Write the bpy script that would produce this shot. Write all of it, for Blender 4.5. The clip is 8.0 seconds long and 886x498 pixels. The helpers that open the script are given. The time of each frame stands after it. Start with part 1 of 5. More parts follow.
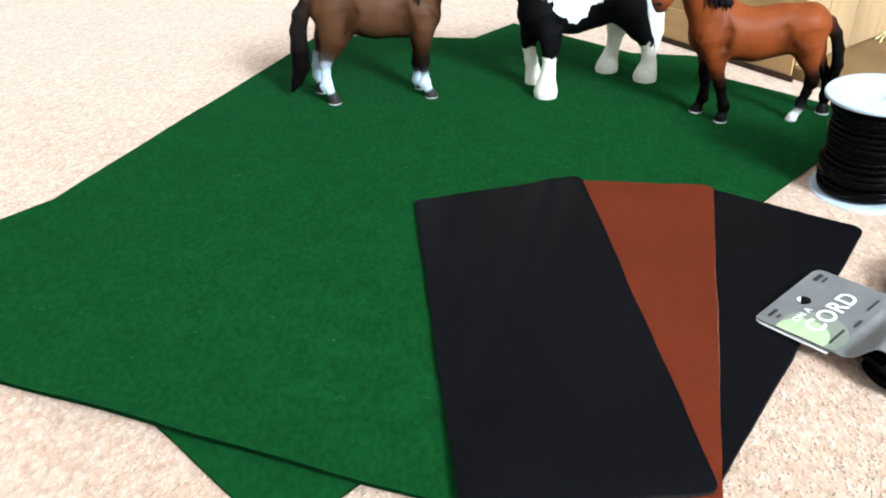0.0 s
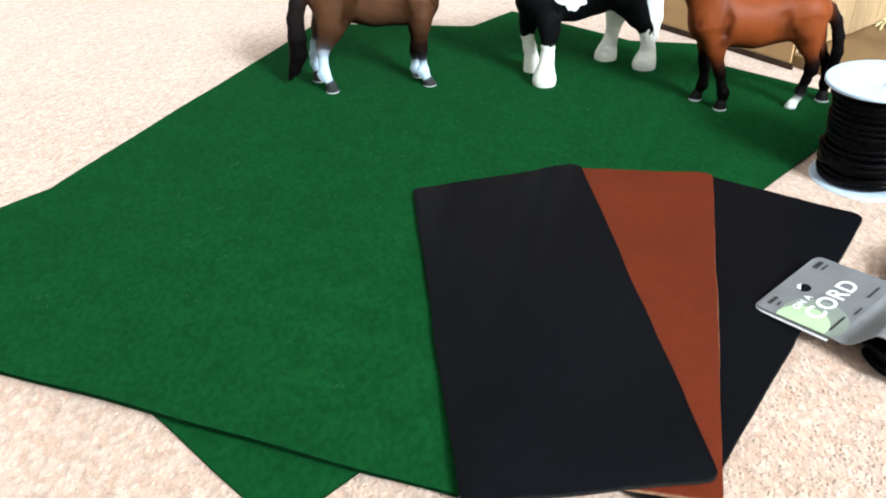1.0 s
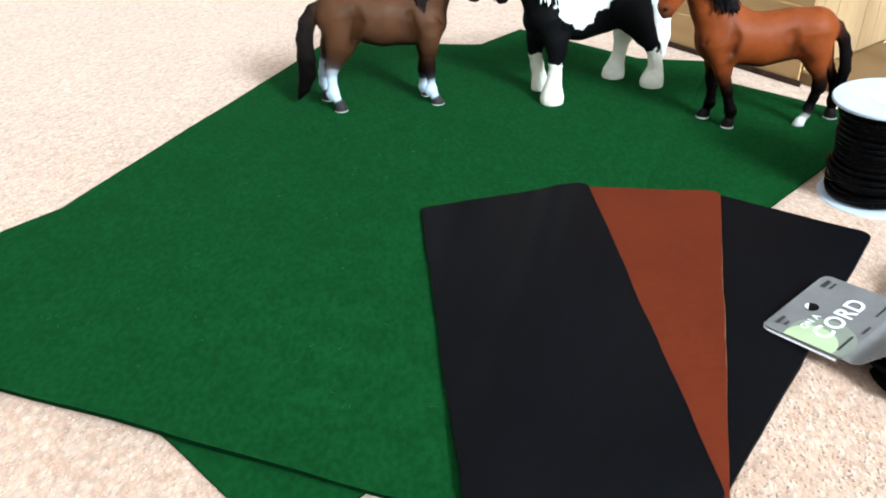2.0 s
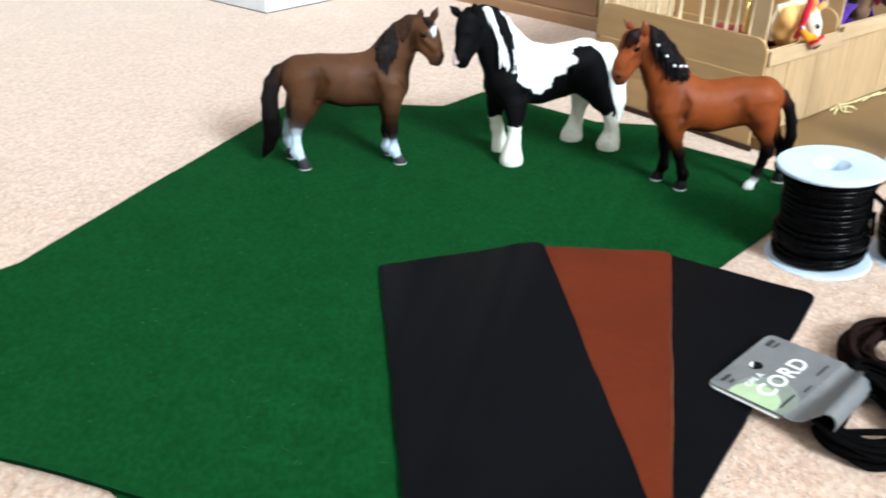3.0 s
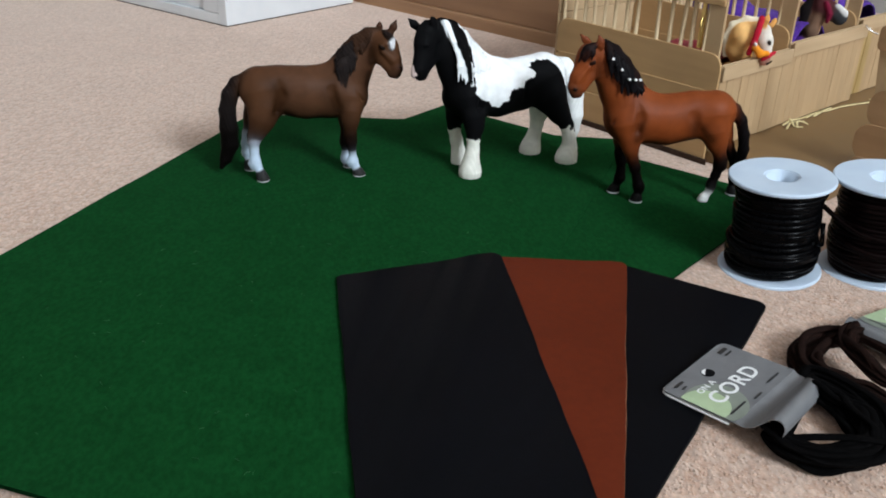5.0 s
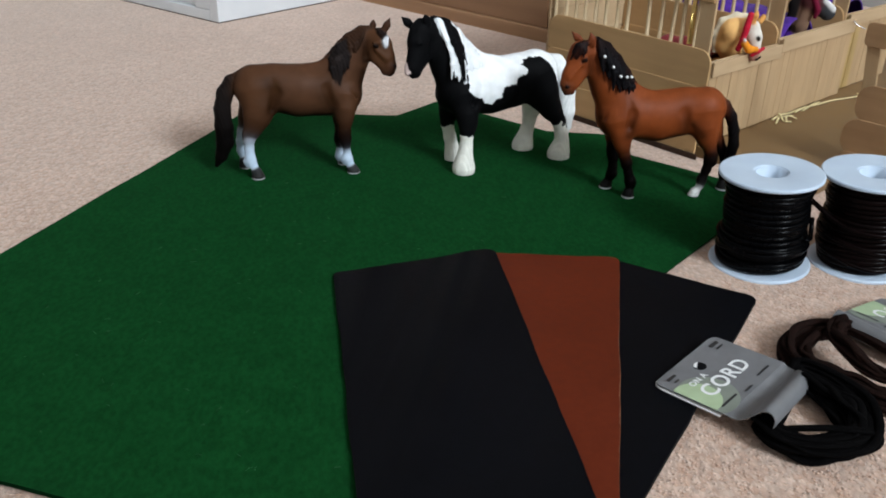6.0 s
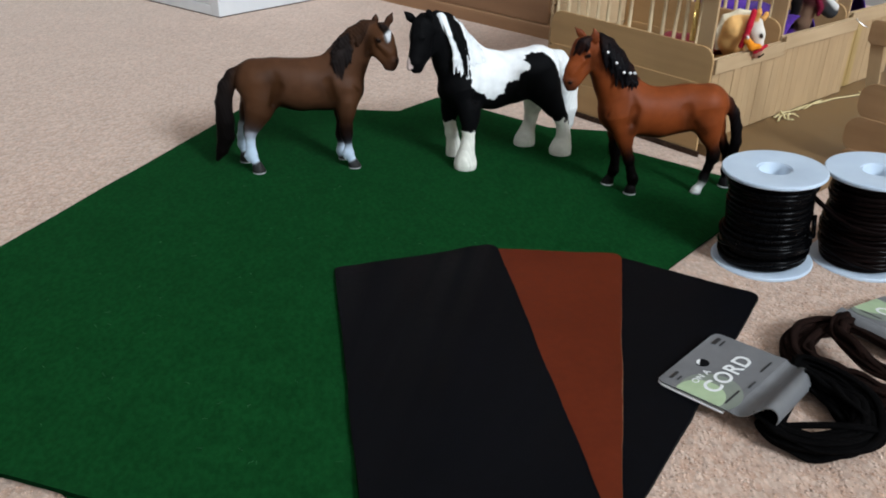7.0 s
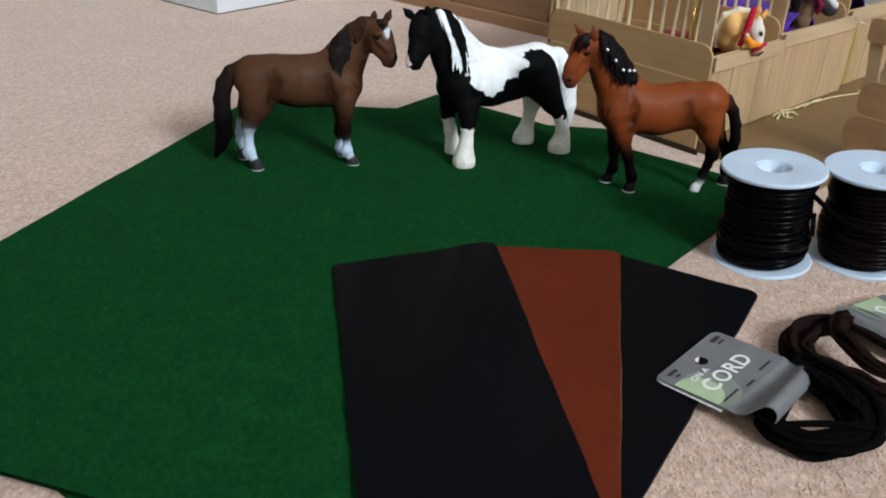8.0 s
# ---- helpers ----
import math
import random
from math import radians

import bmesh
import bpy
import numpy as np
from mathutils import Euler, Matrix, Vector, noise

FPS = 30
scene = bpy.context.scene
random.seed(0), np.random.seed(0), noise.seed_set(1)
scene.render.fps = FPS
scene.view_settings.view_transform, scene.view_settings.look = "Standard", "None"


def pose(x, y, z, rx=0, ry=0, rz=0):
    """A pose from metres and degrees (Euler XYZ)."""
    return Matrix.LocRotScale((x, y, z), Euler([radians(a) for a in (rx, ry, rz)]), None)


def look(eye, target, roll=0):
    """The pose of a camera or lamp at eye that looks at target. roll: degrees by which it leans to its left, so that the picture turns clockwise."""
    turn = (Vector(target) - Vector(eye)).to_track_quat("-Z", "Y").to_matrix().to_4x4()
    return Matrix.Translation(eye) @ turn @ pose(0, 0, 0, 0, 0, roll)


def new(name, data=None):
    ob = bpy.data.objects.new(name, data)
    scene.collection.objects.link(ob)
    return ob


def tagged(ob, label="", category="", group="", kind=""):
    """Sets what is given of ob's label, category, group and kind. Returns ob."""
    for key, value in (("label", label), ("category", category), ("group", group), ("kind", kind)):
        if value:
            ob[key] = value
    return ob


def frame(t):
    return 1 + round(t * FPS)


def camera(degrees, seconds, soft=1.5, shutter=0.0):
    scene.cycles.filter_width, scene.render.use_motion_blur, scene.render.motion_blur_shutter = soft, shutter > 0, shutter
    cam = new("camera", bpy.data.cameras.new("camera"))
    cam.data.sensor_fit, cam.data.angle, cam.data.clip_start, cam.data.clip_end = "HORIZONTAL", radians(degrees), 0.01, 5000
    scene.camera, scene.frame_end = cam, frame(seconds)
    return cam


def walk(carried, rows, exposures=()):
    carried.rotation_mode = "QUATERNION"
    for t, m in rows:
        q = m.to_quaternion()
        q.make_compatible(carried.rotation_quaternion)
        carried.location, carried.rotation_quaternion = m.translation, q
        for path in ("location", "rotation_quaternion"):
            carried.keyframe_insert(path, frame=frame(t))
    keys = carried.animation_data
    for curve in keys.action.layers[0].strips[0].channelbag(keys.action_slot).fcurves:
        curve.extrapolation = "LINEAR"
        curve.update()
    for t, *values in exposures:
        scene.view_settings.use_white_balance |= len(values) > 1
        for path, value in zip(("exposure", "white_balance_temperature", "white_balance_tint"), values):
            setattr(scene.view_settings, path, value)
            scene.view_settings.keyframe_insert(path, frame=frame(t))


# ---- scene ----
# ---- camera ----
cam = camera(54.4, 8.0, soft=1.85, shutter=0.8)
PATH = [
    (0, (0.003, 0.004, 0.238), (-0.008, 1.707, -0.811), -0.2),
    (0.2, (0.004, 0.006, 0.236), (-0.008, 1.703, -0.819), -0.31),
    (0.5, (0.003, 0.006, 0.233), (-0.013, 1.697, -0.835), -0.5),
    (0.7, (0.002, 0.006, 0.233), (-0.011, 1.697, -0.835), -0.46),
    (1, (0.003, 0.005, 0.236), (-0.005, 1.696, -0.831), -0.3),
    (1.2, (0.005, 0.005, 0.238), (-0.01, 1.699, -0.826), -0.5),
    (2.3, (0.004, 0.005, 0.239), (-0.029, 1.716, -0.796), -0.8),
    (2.4, (0.003, 0.005, 0.239), (-0.026, 1.723, -0.798), -0.82),
    (2.5, (0.005, 0.004, 0.242), (-0.025, 1.73, -0.768), -1.1),
    (2.6, (0.008, 0.003, 0.244), (-0.014, 1.742, -0.744), -0.39),
    (2.8, (0.009, 0.001, 0.243), (0.011, 1.759, -0.71), -0.04),
    (3, (0.012, -0.002, 0.244), (0.048, 1.77, -0.682), 0.8),
    (3.3, (0.017, -0.004, 0.243), (0.091, 1.769, -0.683), 1.12),
    (3.5, (0.015, -0.004, 0.243), (0.129, 1.766, -0.681), 1.8),
    (3.8, (0.014, -0.003, 0.243), (0.149, 1.771, -0.667), 2.44),
    (4, (0.013, -0.004, 0.243), (0.147, 1.775, -0.66), 2.4),
    (4.5, (0.014, -0.005, 0.244), (0.135, 1.776, -0.658), 2.2),
    (4.7, (0.017, -0.004, 0.241), (0.13, 1.784, -0.649), 1.9),
    (5.8, (0.015, -0.008, 0.245), (0.146, 1.773, -0.655), 1.8),
    (6, (0.014, -0.009, 0.246), (0.15, 1.77, -0.658), 1.8),
    (6.5, (0.013, -0.008, 0.245), (0.152, 1.77, -0.659), 2.0),
    (7, (0.012, -0.008, 0.244), (0.152, 1.768, -0.665), 2.2),
    (7.5, (0.013, -0.008, 0.245), (0.156, 1.768, -0.664), 2.4),
    (8, (0.012, -0.007, 0.243), (0.156, 1.767, -0.67), 2.4),
]
EXPOSURES = [(0, 0.45, 6400, 5), (1.2, 0.45, 6400, 5), (3, 0.28, 6400, 5), (4.45, 0.18, 6400, 6), (4.7, -0.35, 6450, 8), (5.1, -0.68, 6500, 10), (5.8, -0.75, 6500, 10), (8, -0.75, 6500, 10)]
walk(cam, [(t, look(eye, target, roll)) for t, eye, target, roll in PATH], EXPOSURES)

# ---- light: an overcast sky through one large window ----
ROOM = pose(0, 0, 0, 0, 0, -47)          # the room's axes: local x runs to the window wall
world = bpy.data.worlds.new("sky")
scene.world = world
world.use_nodes = True
sky = world.node_tree.nodes.new("ShaderNodeTexSky")
sky.sky_type, sky.sun_disc = "NISHITA", False
sky.sun_elevation, sky.sun_rotation = radians(35), radians(150)
world.node_tree.links.new(sky.outputs[0], world.node_tree.nodes["Background"].inputs["Color"])
world.node_tree.nodes["Background"].inputs["Strength"].default_value = 0.1
WIN_X, WIN_Y0, WIN_Y1, WIN_Z0, WIN_Z1 = 2.8, -0.55, 0.35, 1.55, 2.65
lamp = bpy.data.lights.new("window_daylight", "AREA")
lamp.shape, lamp.size, lamp.size_y = "RECTANGLE", WIN_Z1 - WIN_Z0, WIN_Y1 - WIN_Y0
lamp.energy, lamp.color = 258, (0.81, 0.915, 1.0)
lamp_ob = new("window_daylight", lamp)
lamp_ob.matrix_world = ROOM @ pose(WIN_X + 0.02, (WIN_Y0 + WIN_Y1) / 2, (WIN_Z0 + WIN_Z1) / 2, 0, 90, 0)


# ---- materials ----
def nodes_of(name):
    m = bpy.data.materials.new(name)
    m.use_nodes = True
    return m, m.node_tree.nodes, m.node_tree.links, m.node_tree.nodes["Principled BSDF"]


def material(name, dark, light, scale, rough, bump=0.0, bump_scale=None, stretch=(1, 1, 1), blotch=0.15, blotch_scale=None,
             metal=0.0, sheen=0.0, low=0.35, high=0.65, spec=0.5, height=0.0004, tint=(1, 1, 1)):
    """Two-scale noise colour with fine relief, in the object's own metres, shifted at random from piece to piece."""
    m, n, k, b = nodes_of(name)
    co, info = n.new("ShaderNodeTexCoord"), n.new("ShaderNodeObjectInfo")
    off = n.new("ShaderNodeVectorMath")
    off.operation = "MULTIPLY_ADD"
    k.new(info.outputs["Random"], off.inputs[0])
    off.inputs[1].default_value = (3.1, 1.7, 2.3)
    k.new(co.outputs["Object"], off.inputs[2])
    mp = n.new("ShaderNodeMapping")
    mp.inputs["Scale"].default_value = stretch
    k.new(off.outputs[0], mp.inputs["Vector"])
    fine, ramp = n.new("ShaderNodeTexNoise"), n.new("ShaderNodeValToRGB")
    fine.inputs["Scale"].default_value, fine.inputs["Detail"].default_value = scale, 5
    k.new(mp.outputs[0], fine.inputs["Vector"])
    k.new(fine.outputs[0], ramp.inputs["Fac"])
    ramp.color_ramp.elements[0].position, ramp.color_ramp.elements[1].position = low, high
    ramp.color_ramp.elements[0].color, ramp.color_ramp.elements[1].color = (*dark, 1), (*light, 1)
    big = n.new("ShaderNodeTexNoise")
    big.inputs["Scale"].default_value, big.inputs["Detail"].default_value = blotch_scale or scale / 9, 3
    k.new(off.outputs[0], big.inputs["Vector"])
    rng = n.new("ShaderNodeMapRange")
    rng.inputs["From Min"].default_value, rng.inputs["From Max"].default_value = 0.3, 0.7
    rng.inputs["To Min"].default_value, rng.inputs["To Max"].default_value = 1 - blotch, 1 + blotch
    k.new(big.outputs[0], rng.inputs["Value"])
    mul = n.new("ShaderNodeVectorMath")
    mul.operation = "SCALE"
    k.new(ramp.outputs["Color"], mul.inputs[0])
    k.new(rng.outputs[0], mul.inputs["Scale"])
    k.new(mul.outputs[0], b.inputs["Base Color"])
    rr = n.new("ShaderNodeMapRange")
    rr.inputs["To Min"].default_value, rr.inputs["To Max"].default_value = max(rough - 0.08, 0.02), min(rough + 0.08, 1)
    k.new(fine.outputs[0], rr.inputs["Value"])
    k.new(rr.outputs[0], b.inputs["Roughness"])
    b.inputs["Metallic"].default_value = metal
    b.inputs["Specular IOR Level"].default_value = spec
    if sheen:
        b.inputs["Sheen Weight"].default_value, b.inputs["Sheen Roughness"].default_value = sheen, 0.5
        b.inputs["Sheen Tint"].default_value = (*tint, 1)
    if bump:
        rel, bp = n.new("ShaderNodeTexNoise"), n.new("ShaderNodeBump")
        rel.inputs["Scale"].default_value, rel.inputs["Detail"].default_value = bump_scale or scale * 2, 4
        k.new(mp.outputs[0], rel.inputs["Vector"])
        k.new(rel.outputs[0], bp.inputs["Height"])
        bp.inputs["Strength"].default_value, bp.inputs["Distance"].default_value = bump, height
        k.new(bp.outputs[0], b.inputs["Normal"])
    return m


def toy_paint(name, rough, spec=0.4):
    """Airbrushed vinyl: the paint's colours lie on the mesh, fine mottling and relief on top."""
    m, n, k, b = nodes_of(name)
    at, co = n.new("ShaderNodeAttribute"), n.new("ShaderNodeTexCoord")
    at.attribute_name = "paint"
    nz, rng, mul = n.new("ShaderNodeTexNoise"), n.new("ShaderNodeMapRange"), n.new("ShaderNodeVectorMath")
    nz.inputs["Scale"].default_value, nz.inputs["Detail"].default_value = 160, 4
    k.new(co.outputs["Object"], nz.inputs["Vector"])
    k.new(nz.outputs[0], rng.inputs["Value"])
    rng.inputs["From Min"].default_value, rng.inputs["From Max"].default_value = 0.3, 0.7
    rng.inputs["To Min"].default_value, rng.inputs["To Max"].default_value = 0.9, 1.07
    mul.operation = "SCALE"
    k.new(at.outputs["Color"], mul.inputs[0])
    k.new(rng.outputs[0], mul.inputs["Scale"])
    k.new(mul.outputs[0], b.inputs["Base Color"])
    b.inputs["Roughness"].default_value = rough
    gloss = n.new("ShaderNodeMapRange")              # the black paint is the mattest
    gloss.inputs["From Max"].default_value = 0.04
    gloss.inputs["To Min"].default_value, gloss.inputs["To Max"].default_value = 0.3 * spec, spec
    k.new(at.outputs["Color"], gloss.inputs["Value"])
    k.new(gloss.outputs[0], b.inputs["Specular IOR Level"])
    rel, bp = n.new("ShaderNodeTexNoise"), n.new("ShaderNodeBump")
    rel.inputs["Scale"].default_value, rel.inputs["Detail"].default_value = 700, 3
    k.new(co.outputs["Object"], rel.inputs["Vector"])
    k.new(rel.outputs[0], bp.inputs["Height"])
    bp.inputs["Strength"].default_value, bp.inputs["Distance"].default_value = 0.25, 0.0003
    k.new(bp.outputs[0], b.inputs["Normal"])
    return m


def pile_carpet():
    """Short twisted pile: each tuft its own tone, shade between the tufts and in pits painted in, with faint trodden
    patches.
    """
    m, n, k, b = nodes_of("carpet_pile")
    co = n.new("ShaderNodeTexCoord")
    lay = n.new("ShaderNodeMapping")          # the pile leans, so its tufts lie long
    lay.inputs["Scale"].default_value = (1, 0.62, 1)
    k.new(co.outputs["Object"], lay.inputs["Vector"])
    warp, add = n.new("ShaderNodeTexNoise"), n.new("ShaderNodeVectorMath")
    warp.inputs["Scale"].default_value, warp.inputs["Detail"].default_value = 420, 2
    k.new(lay.outputs[0], warp.inputs["Vector"])
    add.operation = "MULTIPLY_ADD"
    k.new(warp.outputs["Color"], add.inputs[0])
    add.inputs[1].default_value = (0.0022, 0.0022, 0.0022)
    k.new(lay.outputs[0], add.inputs[2])
    cell = n.new("ShaderNodeTexVoronoi")
    cell.inputs["Scale"].default_value = 400
    k.new(add.outputs[0], cell.inputs["Vector"])
    fuzz, patch, pit_shade = n.new("ShaderNodeTexNoise"), n.new("ShaderNodeTexNoise"), n.new("ShaderNodeTexNoise")
    pit_shade.inputs["Scale"].default_value, pit_shade.inputs["Detail"].default_value = 300, 1
    fuzz.inputs["Scale"].default_value, fuzz.inputs["Detail"].default_value = 190, 5
    patch.inputs["Scale"].default_value, patch.inputs["Detail"].default_value = 26, 4
    for tex in (fuzz, patch, pit_shade):
        k.new(lay.outputs[0], tex.inputs["Vector"])

    def scaled(sock, lo, hi, to_lo, to_hi):
        r = n.new("ShaderNodeMapRange")
        for name, val in (("From Min", lo), ("From Max", hi), ("To Min", to_lo), ("To Max", to_hi)):
            r.inputs[name].default_value = val
        k.new(sock, r.inputs["Value"])
        return r.outputs[0]

    def times(a, c):
        x = n.new("ShaderNodeMath")
        x.operation = "MULTIPLY"
        k.new(a, x.inputs[0])
        k.new(c, x.inputs[1])
        return x.outputs[0]

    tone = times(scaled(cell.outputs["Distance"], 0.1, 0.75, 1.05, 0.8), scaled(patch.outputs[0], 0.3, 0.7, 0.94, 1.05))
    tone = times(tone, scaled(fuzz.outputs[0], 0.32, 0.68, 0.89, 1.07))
    tone = times(tone, scaled(pit_shade.outputs[0], 0.58, 0.74, 1.02, 0.8))
    ramp = n.new("ShaderNodeValToRGB")
    sep = n.new("ShaderNodeSeparateColor")
    k.new(cell.outputs["Color"], sep.inputs[0])
    k.new(sep.outputs[0], ramp.inputs["Fac"])
    ramp.color_ramp.elements[0].color, ramp.color_ramp.elements[1].color = (0.492, 0.308, 0.22, 1), (0.608, 0.44, 0.352, 1)
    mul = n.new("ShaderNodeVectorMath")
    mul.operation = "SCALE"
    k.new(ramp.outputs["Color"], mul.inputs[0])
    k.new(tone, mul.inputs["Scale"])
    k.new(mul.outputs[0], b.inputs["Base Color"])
    b.inputs["Roughness"].default_value, b.inputs["Specular IOR Level"].default_value = 0.95, 0.08
    b.inputs["Sheen Weight"].default_value, b.inputs["Sheen Roughness"].default_value = 0.68, 0.55
    b.inputs["Sheen Tint"].default_value = (1.0, 0.85, 0.76, 1)
    bp = n.new("ShaderNodeBump")
    bp.inputs["Strength"].default_value, bp.inputs["Distance"].default_value = 0.6, 0.0007
    k.new(scaled(cell.outputs["Distance"], 0.0, 0.9, 1.0, 0.0), bp.inputs["Height"])
    k.new(bp.outputs[0], b.inputs["Normal"])
    return m


M_CARPET = pile_carpet()
M_FELT = material("green_felt", (0.0032, 0.0355, 0.0085), (0.005, 0.052, 0.0128), 420, 0.95, 0.6, 900, stretch=(1, 0.6, 1), blotch=0.08, blotch_scale=50, sheen=0.015, tint=(0.12, 1.0, 0.3), spec=0.03, height=0.0004)
M_LINT = material("pale_lint", (0.03, 0.1, 0.045), (0.06, 0.16, 0.075), 300, 0.9, blotch=0.2, blotch_scale=40)
# Cut edges in a darker green: the shade along them, put into the colour.
M_FELT_EDGE_SHADE = material("green_felt_cut_edge", (0.0008, 0.011, 0.0028), (0.0015, 0.019, 0.0055), 500, 0.98, 0.8, 1200, blotch=0.2, blotch_scale=80, spec=0.02)
M_BLACK = material("black_leather", (0.0016, 0.0017, 0.0026), (0.0027, 0.0029, 0.0044), 300, 0.6, 0.2, 1300, blotch=0.16, blotch_scale=18, spec=0.065, height=0.00012)
M_TAN = material("tan_leather", (0.097, 0.0142, 0.0044), (0.113, 0.0177, 0.0055), 200, 0.58, 0.2, 1100, blotch=0.1, blotch_scale=22, spec=0.12, height=0.00012)
M_BLACK_EDGE = material("black_leather_edge", (0.008, 0.0075, 0.0075), (0.02, 0.018, 0.017), 700, 0.95, 0.5, spec=0.1)
M_TAN_EDGE = material("raw_leather_edge", (0.2, 0.095, 0.05), (0.3, 0.155, 0.085), 500, 0.9, 0.4)
M_SPOOL = material("white_spool_plastic", (0.52, 0.62, 0.75), (0.57, 0.67, 0.79), 60, 0.38, 0.05, 500, blotch=0.03, spec=0.45)
M_CORD_BLACK = material("black_leather_cord", (0.0009, 0.0009, 0.0012), (0.002, 0.002, 0.0024), 500, 0.24, 0.1, 1500, blotch=0.2, blotch_scale=60, spec=0.05, height=0.0002)
M_CORD_BROWN = material("brown_leather_cord", (0.0026, 0.0013, 0.0013), (0.0055, 0.0027, 0.0026), 500, 0.24, 0.1, 1500, blotch=0.2, blotch_scale=60, spec=0.05, height=0.0002)
M_SUEDE_BLACK = material("black_suede", (0.001, 0.0009, 0.001), (0.0026, 0.0023, 0.0024), 700, 0.9, 0.6, 1500, blotch=0.25, blotch_scale=90, spec=0.035)
M_SUEDE_BROWN = material("brown_suede", (0.006, 0.0028, 0.0022), (0.015, 0.0065, 0.0048), 700, 0.9, 0.6, 1500, blotch=0.25, blotch_scale=90, spec=0.06)
M_CARD = material("grey_card", (0.15, 0.15, 0.157), (0.175, 0.175, 0.182), 120, 0.4, 0.05, 900, blotch=0.04, spec=0.3)
M_CARD_WHITE = material("white_card_back", (0.66, 0.64, 0.62), (0.74, 0.72, 0.7), 150, 0.7, 0.1, 900, blotch=0.04)
M_GREEN = material("pale_green_print", (0.4, 0.5, 0.31), (0.44, 0.55, 0.345), 150, 0.4, blotch=0.04)
M_GREEN_GREY = material("grey_green_print", (0.2, 0.225, 0.19), (0.22, 0.245, 0.205), 150, 0.4, blotch=0.04)
M_INK_WHITE = material("white_print", (0.8, 0.8, 0.8), (0.86, 0.86, 0.86), 150, 0.4, blotch=0.03)
M_INK_DARK = material("dark_print", (0.018, 0.018, 0.02), (0.028, 0.028, 0.03), 150, 0.4, blotch=0.05)
M_HOLE = material("shaded_hole", (0.004, 0.004, 0.005), (0.007, 0.007, 0.008), 150, 0.8, blotch=0.1, spec=0.05)
M_TEAL = material("teal_fleece", (0.012, 0.13, 0.17), (0.025, 0.2, 0.26), 260, 0.95, 0.6, 600, blotch=0.2, blotch_scale=40, sheen=0.05)
M_STICK = material("birch_stick", (0.47, 0.288, 0.134), (0.52, 0.322, 0.153), 130, 0.62, 0.12, 260, stretch=(0.08, 1, 1), blotch=0.1, blotch_scale=14, spec=0.25)
# The birch stick again, darkened for the right-hand stall in shade.
M_STICK_SHADED = material("brown_birch_stick", (0.345, 0.2, 0.1), (0.39, 0.232, 0.12), 130, 0.6, 0.12, 260, stretch=(0.08, 1, 1), blotch=0.12, blotch_scale=30, spec=0.25)
M_PLANK = material("birch_plank", (0.438, 0.29, 0.158), (0.472, 0.32, 0.179), 150, 0.65, 0.15, 300, stretch=(1, 1, 0.08), blotch=0.07, blotch_scale=20, spec=0.2)
M_RAIL = material("pale_birch_rail", (0.45, 0.31, 0.178), (0.51, 0.36, 0.216), 130, 0.62, 0.2, 260, stretch=(0.08, 1, 1), blotch=0.06, blotch_scale=14, spec=0.2)
M_BASE = material("brown_card_base", (0.175, 0.1, 0.041), (0.2, 0.116, 0.048), 60, 0.42, 0.06, 300, blotch=0.08, blotch_scale=6)
M_VARNISH = material("yellow_varnished_birch", (0.4, 0.26, 0.095), (0.46, 0.31, 0.13), 150, 0.5, 0.15, 300, stretch=(1, 1, 0.08), blotch=0.12, blotch_scale=20, spec=0.4)
M_DARK_EDGE = material("dark_brown_edge", (0.03, 0.016, 0.01), (0.06, 0.034, 0.022), 300, 0.85, 0.4, 700, blotch=0.3, blotch_scale=60, spec=0.2)
M_BAR = material("pale_dowel", (0.6, 0.45, 0.27), (0.66, 0.5, 0.31), 130, 0.55, 0.1, 260, stretch=(1, 1, 0.08), blotch=0.05, blotch_scale=20, spec=0.25)
M_WARDROBE = material("brown_wood_veneer", (0.225, 0.115, 0.055), (0.3, 0.16, 0.08), 45, 0.45, 0.12, 160, stretch=(0.08, 1, 1), blotch=0.14, blotch_scale=5)
M_TRIM = material("pale_wood_trim", (0.3, 0.16, 0.08), (0.39, 0.22, 0.112), 60, 0.5, 0.12, 200, stretch=(0.08, 1, 1), blotch=0.12, blotch_scale=6)
M_WHITE = material("white_gloss_paint", (0.74, 0.77, 0.8), (0.8, 0.82, 0.84), 25, 0.35, 0.05, 120, blotch=0.03)
M_WALL = material("grey_wall_paint", (0.37, 0.36, 0.345), (0.41, 0.4, 0.385), 12, 0.85, 0.15, 60, blotch=0.04, height=0.001)
M_CEIL = material("white_ceiling_paint", (0.66, 0.65, 0.63), (0.7, 0.69, 0.67), 10, 0.9, 0.1, 60, blotch=0.03, height=0.001)
M_PURPLE = material("purple_fleece", (0.05, 0.009, 0.2), (0.088, 0.019, 0.31), 260, 0.95, 0.6, 600, blotch=0.2, blotch_scale=40, sheen=0.06)
M_RED = material("red_fleece", (0.17, 0.006, 0.012), (0.25, 0.012, 0.02), 260, 0.95, 0.6, 600, blotch=0.2, blotch_scale=40, sheen=0.05)
M_STRAW = material("yellow_raffia", (0.6, 0.5, 0.26), (0.75, 0.64, 0.36), 300, 0.8, 0.3, blotch=0.1)
M_BRASS = material("brass_latch", (0.55, 0.38, 0.12), (0.7, 0.5, 0.2), 200, 0.3, 0.05, metal=1.0)
M_STEEL = material("silver_wire", (0.6, 0.6, 0.62), (0.75, 0.75, 0.78), 200, 0.25, 0.05, metal=1.0)
M_TOY_BROWN = toy_paint("brown_painted_vinyl", 0.52, 0.09)
M_TOY_PINTO = toy_paint("pinto_painted_vinyl", 0.62, 0.12)
M_TOY_BAY = toy_paint("bay_painted_vinyl", 0.52, 0.14)
